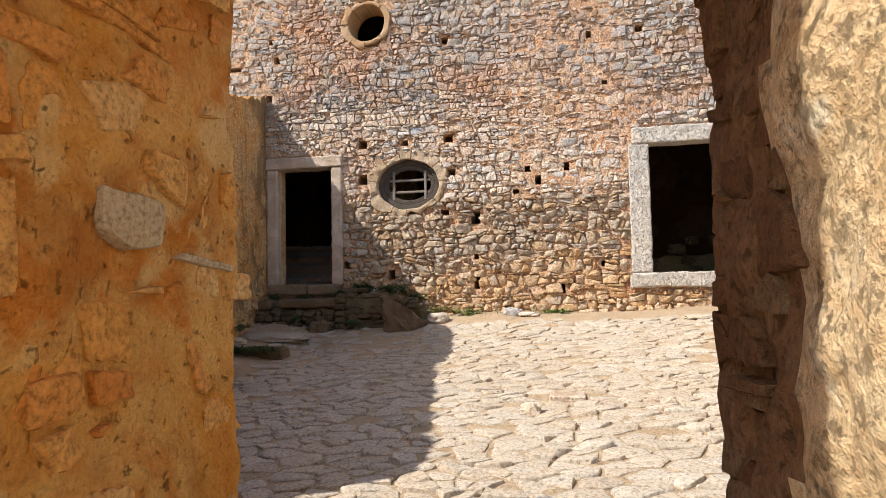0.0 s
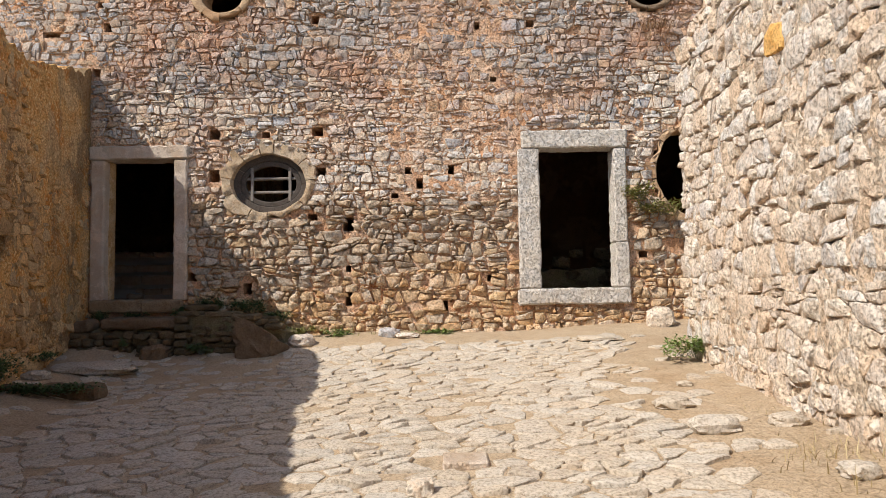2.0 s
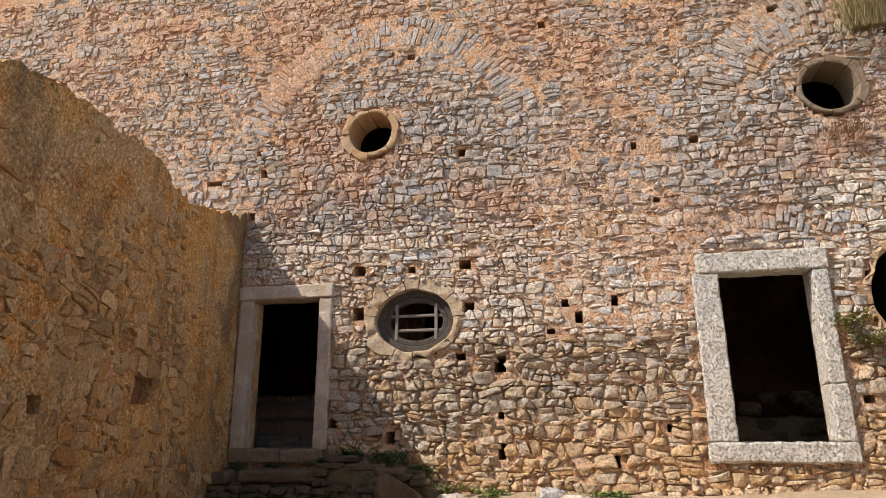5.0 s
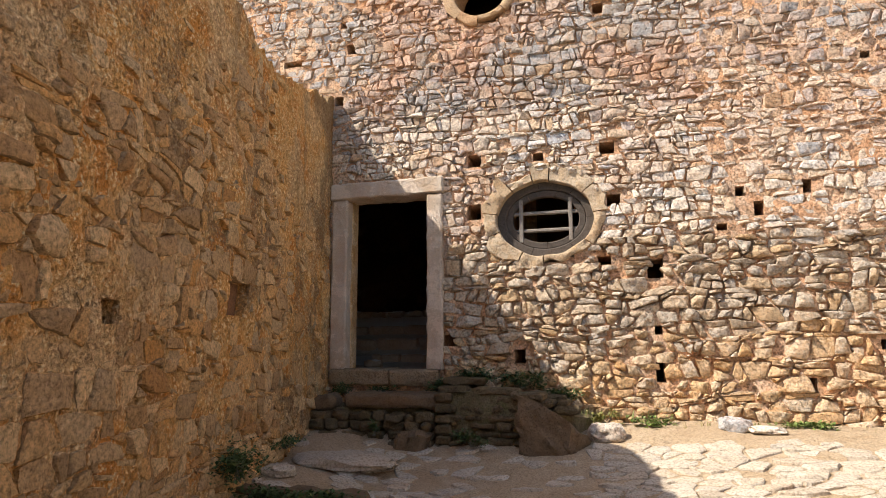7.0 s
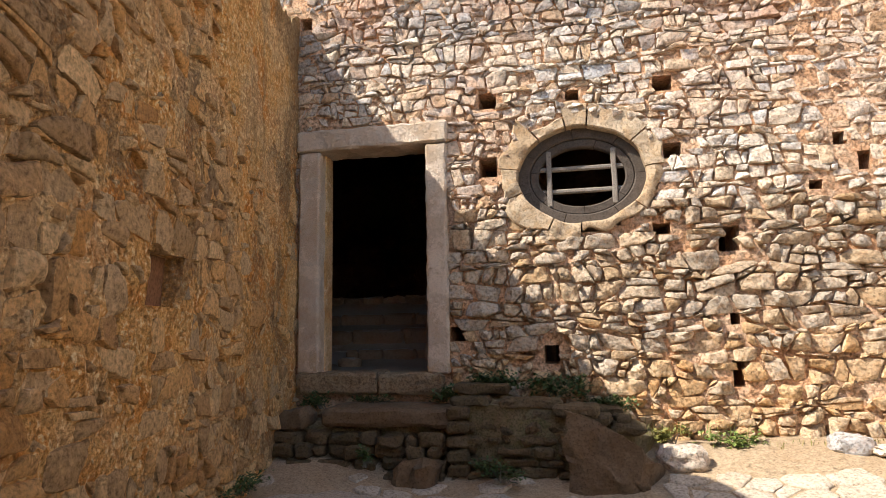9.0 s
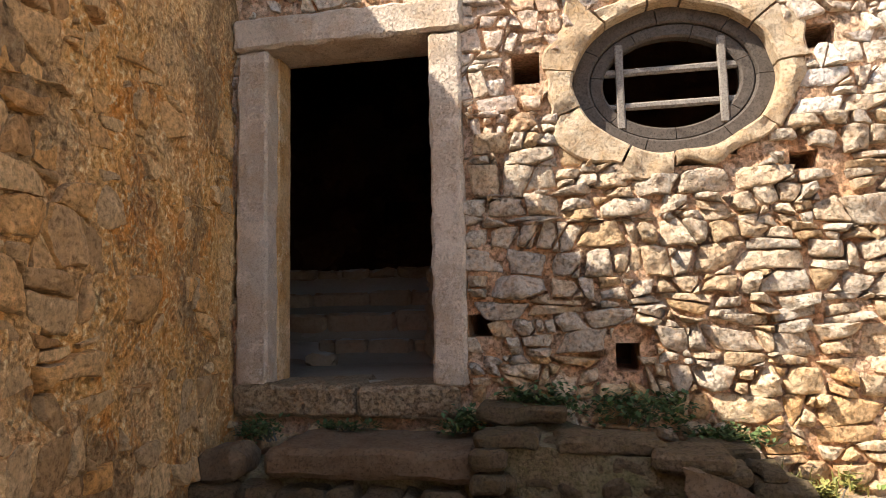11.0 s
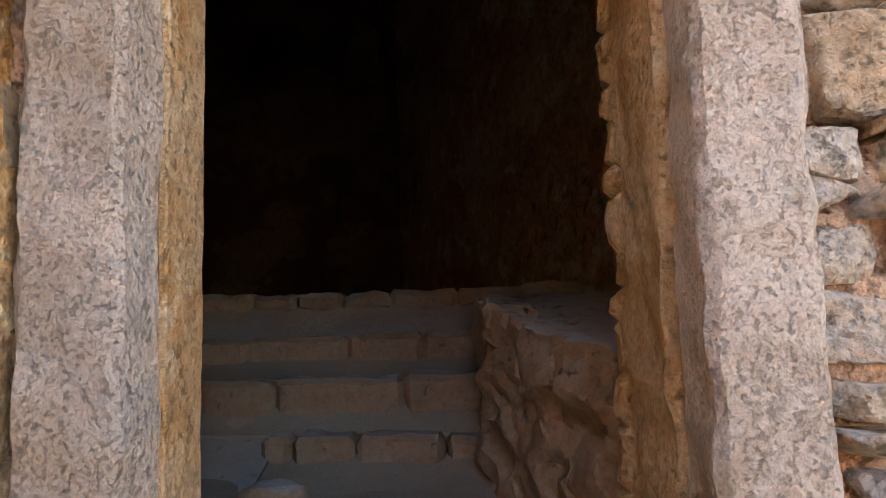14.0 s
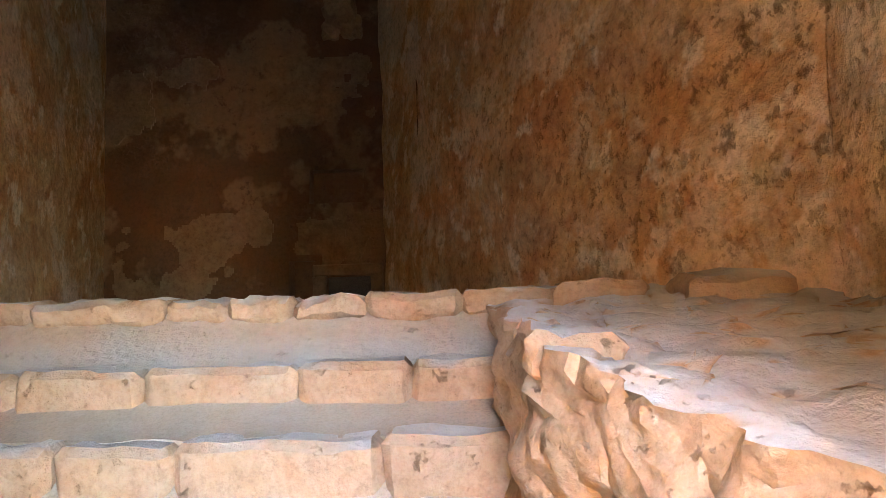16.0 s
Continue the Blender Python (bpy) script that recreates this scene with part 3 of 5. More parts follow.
left_wall = build_left()
for name, (a, b, c, d), depth, mat, lab in (("recess_panel", (2.62, 3.0, 2.07, 2.35), 0.10, M_RECESS, "brown back of the small square recess"), ("recess_panel", (4.45, 4.62, 1.93, 2.07), 0.22, M_RECESS, "dark back of the small hole")):
    back = cell_wall(name, [a - 0.04, (a + b) / 2, b + 0.04], [c - 0.04, (c + d) / 2, d + 0.04], lambda u, v: True, lambda u, v, q, depth=depth: left_place(u, v, q - depth), 0.06, lambda u, v: 0.0, mat, left_wall, flip=True)
    tagged(back, lab)


def right_place(u, v, d):
    x = 2.60 - 0.06 * (8.55 - u) * 0.8
    return (x - d, u, min(v, right_top(u)))


def right_top(u):
    knots = [(-1.0, 4.3), (3.0, 4.5), (5.2, 4.70), (5.7, 4.70), (6.4, 4.88), (7.0, 4.84), (7.4, 4.72), (7.75, 4.66), (8.1, 4.60), (8.4, 4.45), (8.7, 4.35)]
    for (a, p), (b, q) in zip(knots, knots[1:]):
        if a <= u <= b:
            return p + (q - p) * (u - a) / (b - a) + 0.06 * fuzz((u, 0, 4), 4.0)
    return 4.3


def build_right():
    us, vs = grid_lines(2.1, 8.6, 0.05, []), grid_lines(-0.1, 5.2, 0.05, [])
    wall = cell_wall("wall_right", us, vs, lambda u, v: v - 0.05 < right_top(u), right_place, 0.9, lambda u, v: 0.03 * fuzz((u, v, 1), 1.7) + 0.022 * fuzz((u, v, 5), 6) + 0.022 * fuzz((u, v, 8), 13) - 0.2 * max(0.0, fuzz((u, v, 31), 6.0) - 0.24), M_MORTAR_PALE, flip=True)
    return tagged(wall, "sunlit pale rubble stone wall with broken top", "wall", kind="structure")


right_wall = build_right()

# ---- gateway at the start ----
def gate_left_place(u, v, d):
    return (-1.20 + d + 0.05 * fuzz((u, v, 0), 1.3), u, v)


def gate_right_place(u, v, d):
    return (0.30 + 0.09 * (1.48 - u) - d + 0.03 * fuzz((u, v, 0), 1.9), u, v)


def build_gate():
    # the unseen near corner is raised to throw the shadow edge across the passage
    a = cell_wall("wall_gate_left", grid_lines(0.02, 2.12, 0.045, []), grid_lines(-0.2, 4.7, 0.045, []), lambda u, v: v < 2.9 or u < 0.7, gate_left_place, 3.6,
                  lambda u, v: 0.026 * fuzz((u, v, 5), 3.5) + 0.020 * fuzz((u, v, 6), 9) + 0.010 * fuzz((u, v, 7), 20) - 0.09 * max(0.0, fuzz((u, v, 12), 5) - 0.34), M_GATE, flip=False)
    tagged(a, "orange plastered rubble pier of the gateway", "wall", kind="structure")
    b = cell_wall("wall_gate_right", grid_lines(-3.0, 1.47, 0.035, []), grid_lines(-0.2, 3.4, 0.035, []), lambda u, v: True, gate_right_place, 0.6,
                  lambda u, v: 0.03 * fuzz((u, v, 5), 4) + 0.02 * fuzz((u, v, 8), 9) + 0.016 * fuzz((u, v, 6), 13), M_GATE_PALE, flip=True)
    tagged(b, "ochre rendered wall of the gateway, partly sunlit", "wall", kind="structure")
    return a, b


gate_left, gate_right = build_gate()


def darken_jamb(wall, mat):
    """Gives the gateway wall's end a dark brown that stands for its shade."""
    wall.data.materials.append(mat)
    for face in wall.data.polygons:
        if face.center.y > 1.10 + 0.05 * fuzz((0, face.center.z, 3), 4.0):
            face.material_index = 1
# added out of view to keep sky light off the jamb
slab_gate = tagged(part('lintel_gate', rough_box((-1.6, 0.72, 2.62), (0.7, 1.9, 2.95), 0.3, 0.02, 4.0), M_GATE), 'unseen slab added over the gateway to block the sky', 'lintel', kind='structure')


# ---- rooms behind the facade, yard behind the start ----
def wall_strip(name, p, q, z0, z1, thick, material, label, amp=0.04, step=0.12):
    """An upright uneven wall from p to q; its face looks to the left of the way from p to q."""
    p, q = Vector((*p, 0)), Vector((*q, 0))
    way = (q - p).normalized()
    nor = Vector((-way.y, way.x, 0))
    place = lambda u, v, d: tuple(p + way * u + nor * d + Vector((0, 0, v)))
    us, vs = grid_lines(0, (q - p).length, step, []), grid_lines(z0, z1, step, [])
    ob = cell_wall(name, us, vs, lambda u, v: True, place, thick, lambda u, v: amp * fuzz((u, v, p.x), 1.5) + amp * 0.5 * fuzz((u, v, p.y), 5.0), material, flip=True)
    return tagged(ob, label, "wall", kind="structure")


wall_strip("wall_room_flank", (-3.46, 11.5), (-3.5, 13.38), 1.0, 5.7, 0.12, M_INNER, "rough brown plaster side wall by the door")
wall_strip("wall_room_right", (-3.5, 13.3), (-5.85, 18.75), 1.0, 7.5, 0.3, M_INNER, "rough brown plaster side wall of the dark room")
wall_strip("wall_room_left", (-9.35, 18.75), (-6.6, 11.52), 1.0, 7.5, 0.3, M_INNER, "rough brown plaster side wall of the dark room")
NICHES = [(-6.76, -6.08, 3.62, 4.04), (-7.02, -6.70, 2.40, 2.92)]


def build_back_wall():
    place = lambda u, v, d: (u, 18.75 - d, v)
    rel = lambda u, v: 0.04 * fuzz((u, v, 3), 1.5) + 0.02 * fuzz((u, v, 8), 5.0)
    us = grid_lines(-9.6, -5.6, 0.07, [k for n in NICHES for k in n[:2]])
    vs = grid_lines(1.9, 7.5, 0.07, [k for n in NICHES for k in n[2:]])
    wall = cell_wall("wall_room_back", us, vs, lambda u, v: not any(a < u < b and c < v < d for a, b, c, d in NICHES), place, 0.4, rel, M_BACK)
    tagged(wall, "stained dark plaster end wall of the room with small niches", "wall", kind="structure")

    def flaked(u, v):
        rag = 0.55 * fuzz((u, v, 2), 1.3) + 0.3 * fuzz((u, v, 5), 3.2) + 0.15 * fuzz((u, v, 9), 8.0)
        band = smooth(4.35, 4.75, v) * smooth(5.65, 5.35, v) * smooth(-5.75, -5.95, u) * smooth(-9.4, -9.2, u)
        low = smooth(3.75, 3.35, v) * 0.85 * smooth(-9.35, -9.1, u)
        return 0.62 * max(band, low) + rag > 0.5 and not any(a - 0.08 < u < b + 0.08 and c - 0.08 < v < d + 0.08 for a, b, c, d in NICHES)

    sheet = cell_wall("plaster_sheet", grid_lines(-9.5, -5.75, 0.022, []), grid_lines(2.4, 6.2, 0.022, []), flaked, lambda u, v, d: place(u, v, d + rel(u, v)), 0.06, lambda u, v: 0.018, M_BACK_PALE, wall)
    tagged(sheet, "flaking paler plaster left on the end wall")
    for a, b, c, d in NICHES:
        part("niche_back", rough_box((a - 0.05, 18.98, c - 0.05), (b + 0.05, 19.1, d + 0.05), 0.1, 0.008, a), M_BACK, wall)
    lump = thing("plaster_lump", "broken pale plaster lump hanging high on the end wall", "plaster")
    for x, z, w, q in ((-6.32, 5.98, 0.34, 1.0), (-6.18, 5.78, 0.22, 4.0), (-6.44, 5.76, 0.18, 7.0), (-6.28, 6.28, 0.3, 9.0)):
        part("plaster_piece", boulder((x, 18.66, z), (w * 1.2, w, w * 1.3), q, 3, 0.5), M_BACK_PALE, lump)


build_back_wall()
# unseen walls added so that the doors and windows look into darkness
wall_strip("wall_store_back", (8.5, 17.5), (-5.3, 17.5), 0.5, 10.5, 0.3, M_BACK, "unseen dark rear wall added to close the far room", step=0.5)
wall_strip("wall_store_side", (7.6, 11.4), (7.6, 17.6), 0.5, 10.5, 0.3, M_BACK, "unseen dark side wall added to close the far room", step=0.5)
wall_strip("wall_upper_back", (-2.4, 19.2), (-10.6, 19.2), 5.6, 10.5, 0.3, M_BACK, "unseen dark rear wall added to close the upper storey", step=0.5)
wall_strip("wall_upper_side", (-10.4, 19.3), (-10.4, 11.4), 0.5, 10.5, 0.3, M_BACK, "unseen dark side wall added to close the upper storey", step=0.5)
wall_strip("wall_upper_party", (-2.42, 17.3), (-2.42, 19.4), 5.6, 10.5, 0.2, M_BACK, "unseen dark inner wall added to close the upper storey", step=0.5)


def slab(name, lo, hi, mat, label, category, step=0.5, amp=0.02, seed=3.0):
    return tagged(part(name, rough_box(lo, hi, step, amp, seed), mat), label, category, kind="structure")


# the low ceiling and the wall above it are added, unseen, against window sun
slab("ceiling_entry", (-10.5, 11.45, 5.62), (-2.5, 13.9, 5.9), M_BACK, "unseen low ceiling added to keep window sun out", "ceiling")
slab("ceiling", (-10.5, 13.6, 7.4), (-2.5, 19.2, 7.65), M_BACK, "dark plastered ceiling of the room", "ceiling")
slab("wall_room_step", (-10.5, 13.62, 5.88), (-2.5, 13.88, 7.42), M_BACK, "unseen wall added above the low ceiling to keep light out", "wall")
# unseen lid of the closing box, against light from above
slab("ceiling_roof", (-10.8, 11.3, 10.45), (8.0, 19.6, 10.7), M_BACK, "unseen slab added over the building to keep light out", "roof", 1.0)
slab("floor_room", (-10, 14.1, 1.9), (-2.7, 19.0, 2.36), M_DUST, "dusty earth floor of the raised room", "floor")
slab("floor_entry", (-7.2, 11.2, 1.2), (-3.0, 13.0, 1.56), M_DUST, "grey dusty floor behind the threshold", "floor", 0.15, 0.012)
slab("floor_store", (-5.2, 11.4, 0.9), (7.6, 17.5, 1.2), M_DUST, "dark earth floor of the far room", "floor")


def course(x0, x1, y0, y1, z0, z1, rng, mat, parent, lo=0.32, hi=0.6, rise=0.0, name="step_stone", amp=0.016):
    """A row of worn blocks side by side."""
    x = x1
    while x > x0 + 0.05:
        w = min(rng.uniform(lo, hi), x - x0)
        k = (x - x0) / (x1 - x0)
        dz, dy = rise * (k - 1) + rng.uniform(-0.012, 0.012), rng.uniform(-0.025, 0.025)
        part(name, rough_box((x - w + 0.003, y0 + dy * 0.5, z0 - 0.06), (x - 0.003, y1, z1 + dz * 0.6), 0.05, amp, rng.random() * 90, 0.03), mat, parent)
        x -= w


def slope(x0, x1, y0, z0, y1, z1, seed, step=0.09, amp=0.012, thick=0.25):
    """A sloping dusty tread between two step edges, with thickness."""
    nx, ny = max(2, int((x1 - x0) / step)), max(2, int((y1 - y0) / step))
    verts = []
    for lay in (0, thick):
        for i in range(nx + 1):
            for j in range(ny + 1):
                x, y = x0 + (x1 - x0) * i / nx, y0 + (y1 - y0) * j / ny
                k = j / ny
                z = z0 + (z1 - z0) * (k * k * 0.6 + k * 0.4) + amp * fuzz((x, y, seed), 5.0) + amp * 0.5 * fuzz((x, y, seed), 14.0)
                verts.append((x, y, z - lay))
    m, q = (nx + 1) * (ny + 1), ny + 1
    faces = [(i * q + j, (i + 1) * q + j, (i + 1) * q + j + 1, i * q + j + 1) for i in range(nx) for j in range(ny)]
    faces += [tuple(m + k for k in f[::-1]) for f in faces]
    for j in range(ny):
        faces += [(j, j + 1, m + j + 1, m + j), (nx * q + j + 1, nx * q + j, m + nx * q + j, m + nx * q + j + 1)]
    for i in range(nx):
        faces += [((i + 1) * q, i * q, m + i * q, m + (i + 1) * q), (i * q + ny, (i + 1) * q + ny, m + (i + 1) * q + ny, m + i * q + ny)]
    return verts, faces


def build_stair():
    rng = random.Random(7)
    stair = thing("inner_stair", "worn pale stone steps with dusty treads inside the doorway", "stairs")
    course(-5.75, -4.46, 12.85, 13.05, 1.61, 1.745, rng, M_STEP, stair, 0.3, 0.55, 0.0, amp=0.016)
    course(-7.3, -4.5, 13.10, 13.28, 1.83, 2.005, rng, M_STEP, stair, 0.35, 0.7, 0.05, amp=0.016)
    course(-7.3, -4.5, 13.45, 13.62, 2.07, 2.215, rng, M_STEP, stair, 0.35, 0.7, 0.05, amp=0.016)
    course(-7.3, -3.3, 13.85, 14.2, 2.41, 2.465, rng, M_STEP, stair, 0.25, 0.7, 0.0, "rim_stone", 0.03)
    part("rim_stone", rough_box((-4.42, 13.75, 2.36), (-4.02, 13.98, 2.485), 0.06, 0.03, 61.0, 0.03), M_STEP, stair)
    part("rim_stone", rough_box((-3.95, 13.5, 2.36), (-3.45, 13.8, 2.505), 0.06, 0.03, 67.0, 0.03), M_STEP, stair)
    for x1, y0, z0, y1, z1, mat in ((-4.5, 12.55, 1.555, 12.9, 1.65, M_DUST), (-4.62, 12.98, 1.735, 13.16, 1.87, M_DUST), (-4.66, 13.22, 1.985, 13.5, 2.08, M_DUST), (-4.6, 13.56, 2.185, 13.92, 2.41, M_STEP), (-2.9, 14.0, 2.42, 14.6, 2.40, M_DUST)):
        tread = link_mesh("tread", *slope(-7.3, x1, y0, z0, y1, z1, y0), mat, stair, "grey dust-covered tread")
    link_mesh("tread", *slope(-7.3, -5.7, 12.6, 1.56, 13.14, 1.84, 3.0), M_STEP, stair, "sloping earth beside the lowest step")
    part("plinth", rough_box((-7.3, 13.3, 1.3), (-3.2, 14.2, 1.9), 0.4, 0.01, 2.0), M_STEP, stair)
    tagged(part("fallen_stone", boulder((-5.5, 12.35, 1.6), (0.26, 0.2, 0.14), 4.0), M_STEP), "small fallen stone on the dusty entry floor", "stone")
    return stair


build_stair()


def prism(plan, z0, tops, cuts, amp, seed, freq=5.0):
    """An upright block over a plan outline, with a height for each corner; rough faces."""
    bm = bmesh.new()
    lo = [bm.verts.new((x, y, z0)) for x, y in plan]
    hi = [bm.verts.new((x, y, z)) for (x, y), z in zip(plan, tops)]
    bm.faces.new(lo[::-1])
    bm.faces.new(hi)
    for i in range(len(plan)):
        j = (i + 1) % len(plan)
        bm.faces.new((lo[i], lo[j], hi[j], hi[i]))
    xs, ys = [p[0] for p in plan], [p[1] for p in plan]
    for axis, a, b in ((0, min(xs), max(xs)), (1, min(ys), max(ys)), (2, z0, max(tops))):
        n = max(1, int((b - a) / cuts))
        for k in range(1, n):
            nor = Vector([1.0 if i == axis else 0.0 for i in range(3)])
            bmesh.ops.bisect_plane(bm, geom=bm.verts[:] + bm.edges[:] + bm.faces[:], plane_co=nor * (a + (b - a) * k / n), plane_no=nor)
    bmesh.ops.triangulate(bm, faces=bm.faces[:])
    for v in bm.verts:
        d = Vector((fuzz(v.co, freq, seed), fuzz(v.co, freq, seed + 9), 0.6 * fuzz(v.co, freq, seed + 17)))
        e = Vector((fuzz(v.co, freq * 3.1, seed), fuzz(v.co, freq * 3.1, seed + 5), 0.4 * fuzz(v.co, freq * 3.1, seed + 7)))
        v.co += d * amp + e * amp * 0.5
    return bm


cheek = thing("cheek_wall", "broken rubble cheek wall with dusty top beside the inner steps", "wall stub")
part("masonry", prism([(-4.64, 12.62), (-4.20, 11.75), (-4.17, 11.52), (-3.42, 11.52), (-3.55, 13.9), (-4.68, 13.86)], 1.3, [2.34, 2.17, 2.14, 2.30, 2.46, 2.42], 0.03, 0.065, 3.0, 6.5), M_STEP, cheek)
cheek.children[0].data.polygons.foreach_set("use_smooth", [True] * len(cheek.children[0].data.polygons))
cheek.children[0].data.set_sharp_from_angle(angle=radians(50))
part("cap_stone", rough_box((-4.64, 12.57, 2.22), (-4.42, 12.76, 2.375), 0.03, 0.05, 8.0, 0.03), M_STEP, cheek)
part("cap_stone", rough_box((-3.72, 12.5, 2.28), (-3.50, 12.72, 2.47), 0.04, 0.05, 18.0, 0.04), M_STEP, cheek)


def build_hatch():
    h = thing("wall_hatch", "small square hatch with stone surround low in the end wall", "hatch")
    part("lintel", rough_box((-6.70, 18.60, 2.72), (-5.86, 18.74, 2.86), 0.1, 0.01, 1), M_BACK_PALE, h)
    part("jamb", rough_box((-6.70, 18.60, 2.36), (-6.54, 18.74, 2.72), 0.1, 0.01, 2), M_BACK_PALE, h)
    part("jamb", rough_box((-6.00, 18.60, 2.36), (-5.86, 18.74, 2.72), 0.1, 0.01, 3), M_BACK_PALE, h)
    # the last piece is a dark panel painted as the darkness of an open hole
    part("shutter", rough_box((-6.53, 18.69, 2.36), (-6.01, 18.72, 2.71), 0.2, 0.004, 4), M_WOOD, h, "dark panel standing in for the unlit hatch opening")


build_hatch()

stub = thing("rubble_heap", "heap of rubble stones in the dark behind the doorway", "rubble")
heap_rng = random.Random(4)
for k in range(34):
    hx, hy = heap_rng.uniform(1.5, 3.2), heap_rng.uniform(13.0, 13.7)
    hz = 1.2 + heap_rng.uniform(0.0, 1.1) * smooth(1.3, 2.2, hx)
    w = heap_rng.uniform(0.16, 0.36)
    # same darkened stone, so the heap reads as unlit
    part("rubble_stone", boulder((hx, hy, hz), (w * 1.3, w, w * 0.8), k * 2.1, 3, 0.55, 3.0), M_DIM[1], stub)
part("core", rough_box((1.5, 13.1, 1.1), (3.4, 13.8, 2.0), 0.15, 0.08, 3.0), M_MOSS, stub)

# ---- door frames ----
def door_frame(name, label, jambs, lintel, sills, mat, sill_mat):
    f = tagged(new(name), label, "door frame", kind="structure")
    for k, (lo, hi) in enumerate(jambs):
        part("jamb", rough_box(lo, hi, 0.03, 0.012, 3.0 + k * 7, 0.018, 9.0), mat, f)
    part("lintel", rough_box(*lintel, 0.03, 0.013, 31.0, 0.02, 9.0), mat, f)
    for k, (lo, hi) in enumerate(sills):
        part("sill", rough_box(lo, hi, 0.05, 0.02, 41.0 + k * 5, 0.025, 6.0), sill_mat, f)
    return f


door_frame("door_1", "open doorway with pitted grey dressed stone frame", [
    ((-5.50, 10.88, 1.565), (-5.29, 11.20, 3.69)), ((-4.24, 10.87, 1.565), (-4.045, 11.06, 3.69))],
    ((-5.53, 10.86, 3.695), (-4.03, 11.24, 3.905)),
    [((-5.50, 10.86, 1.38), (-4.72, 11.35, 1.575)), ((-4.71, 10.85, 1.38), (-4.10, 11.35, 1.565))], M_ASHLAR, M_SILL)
right_door = door_frame("door_2", "open doorway with broad grey dressed stone frame", [
    ((0.96, 10.86, 1.665), (1.285, 11.22, 3.78)), ((2.41, 10.86, 2.35), (2.60, 11.22, 3.78)), ((2.41, 10.86, 1.665), (2.615, 11.22, 2.345))],
    ((1.02, 10.85, 3.785), (2.62, 11.22, 4.06)),
    [((0.93, 10.84, 1.42), (2.62, 11.3, 1.66))], M_TOOLED, M_TOOLED)
part("reveal", rough_box((-5.297, 11.03, 1.58), (-5.276, 11.203, 3.69), 0.05, 0.004, 4.0, 0.004), M_REVEAL, bpy.data.objects["door_1"], "ochre stained reveal")
part("reveal", rough_box((-4.262, 11.05, 1.58), (-4.15, 11.47, 3.69), 0.035, 0.02, 5.0, 0.01, 10.0), M_REVEAL, bpy.data.objects["door_1"], "ochre stained reveal")

# ---- round windows ----
def ring_piece(cu, cv, r0, r1, a0, a1, y0, y1, rng, n=6, amp=0.0):
    """A curved block of an elliptic ring, from y0 (front) to y1."""
    bm = bmesh.new()
    rows = []
    for k in range(n + 1):
        a = a0 + (a1 - a0) * k / n
        c, s_ = math.cos(a), math.sin(a)
        ins, out = Vector((cu + r0[0] * c, 0, cv + r0[1] * s_)), Vector((cu + r1[0] * c, 0, cv + r1[1] * s_))
        ins, out = (v + (out - ins).normalized() * amp * 2.2 * fuzz((v.x, y0, v.z), 5.0) * e for v, e in ((ins, 0.25), (out, 1.0)))
        row = []
        b = 0.012
        inward = (out - ins).normalized()
        for base, y in ((ins, y1), (ins, y0 + b), (ins + inward * b, y0), (ins.lerp(out, 0.5), y0 - amp * fuzz((ins.x, 3.0, ins.z), 9.0)), (out - inward * b, y0), (out, y0 + b), (out, y1)):
            row.append(bm.verts.new((base.x, y, base.z)))
        rows.append(row)
    for a, b in zip(rows, rows[1:]):
        for i in range(7):
            j = (i + 1) % 7
            bm.faces.new((a[i], a[j], b[j], b[i]))
    bm.faces.new(rows[0])
    bm.faces.new(rows[-1][::-1])
    bmesh.ops.recalc_face_normals(bm, faces=bm.faces[:])
    return bm


def stone_ring(parent, cu, cv, ru, rv, width, cuts, y0, y1, mat, rng, amp=0.02):
    for a0, a1 in zip(cuts, cuts[1:] + [cuts[0] + 360]):
        w = width * rng.uniform(0.55, 1.5)
        part("surround_stone", ring_piece(cu, cv, (ru, rv), (ru + w, rv + w), radians(a0 + 0.7), radians(a1 - 0.7), y0 + rng.uniform(-0.012, 0.012), y1, rng, 12, amp), mat, parent)


M_SURROUND = surface("surround_stone", [(0.489, 0.373, 0.25), (0.56, 0.447, 0.318), (0.454, 0.306, 0.174)], (0.437, 0.265, 0.121), 0.65, grain=40, blotch=3, bump=1.0, depth=0.025, per="object", pits=STONE_PITS)


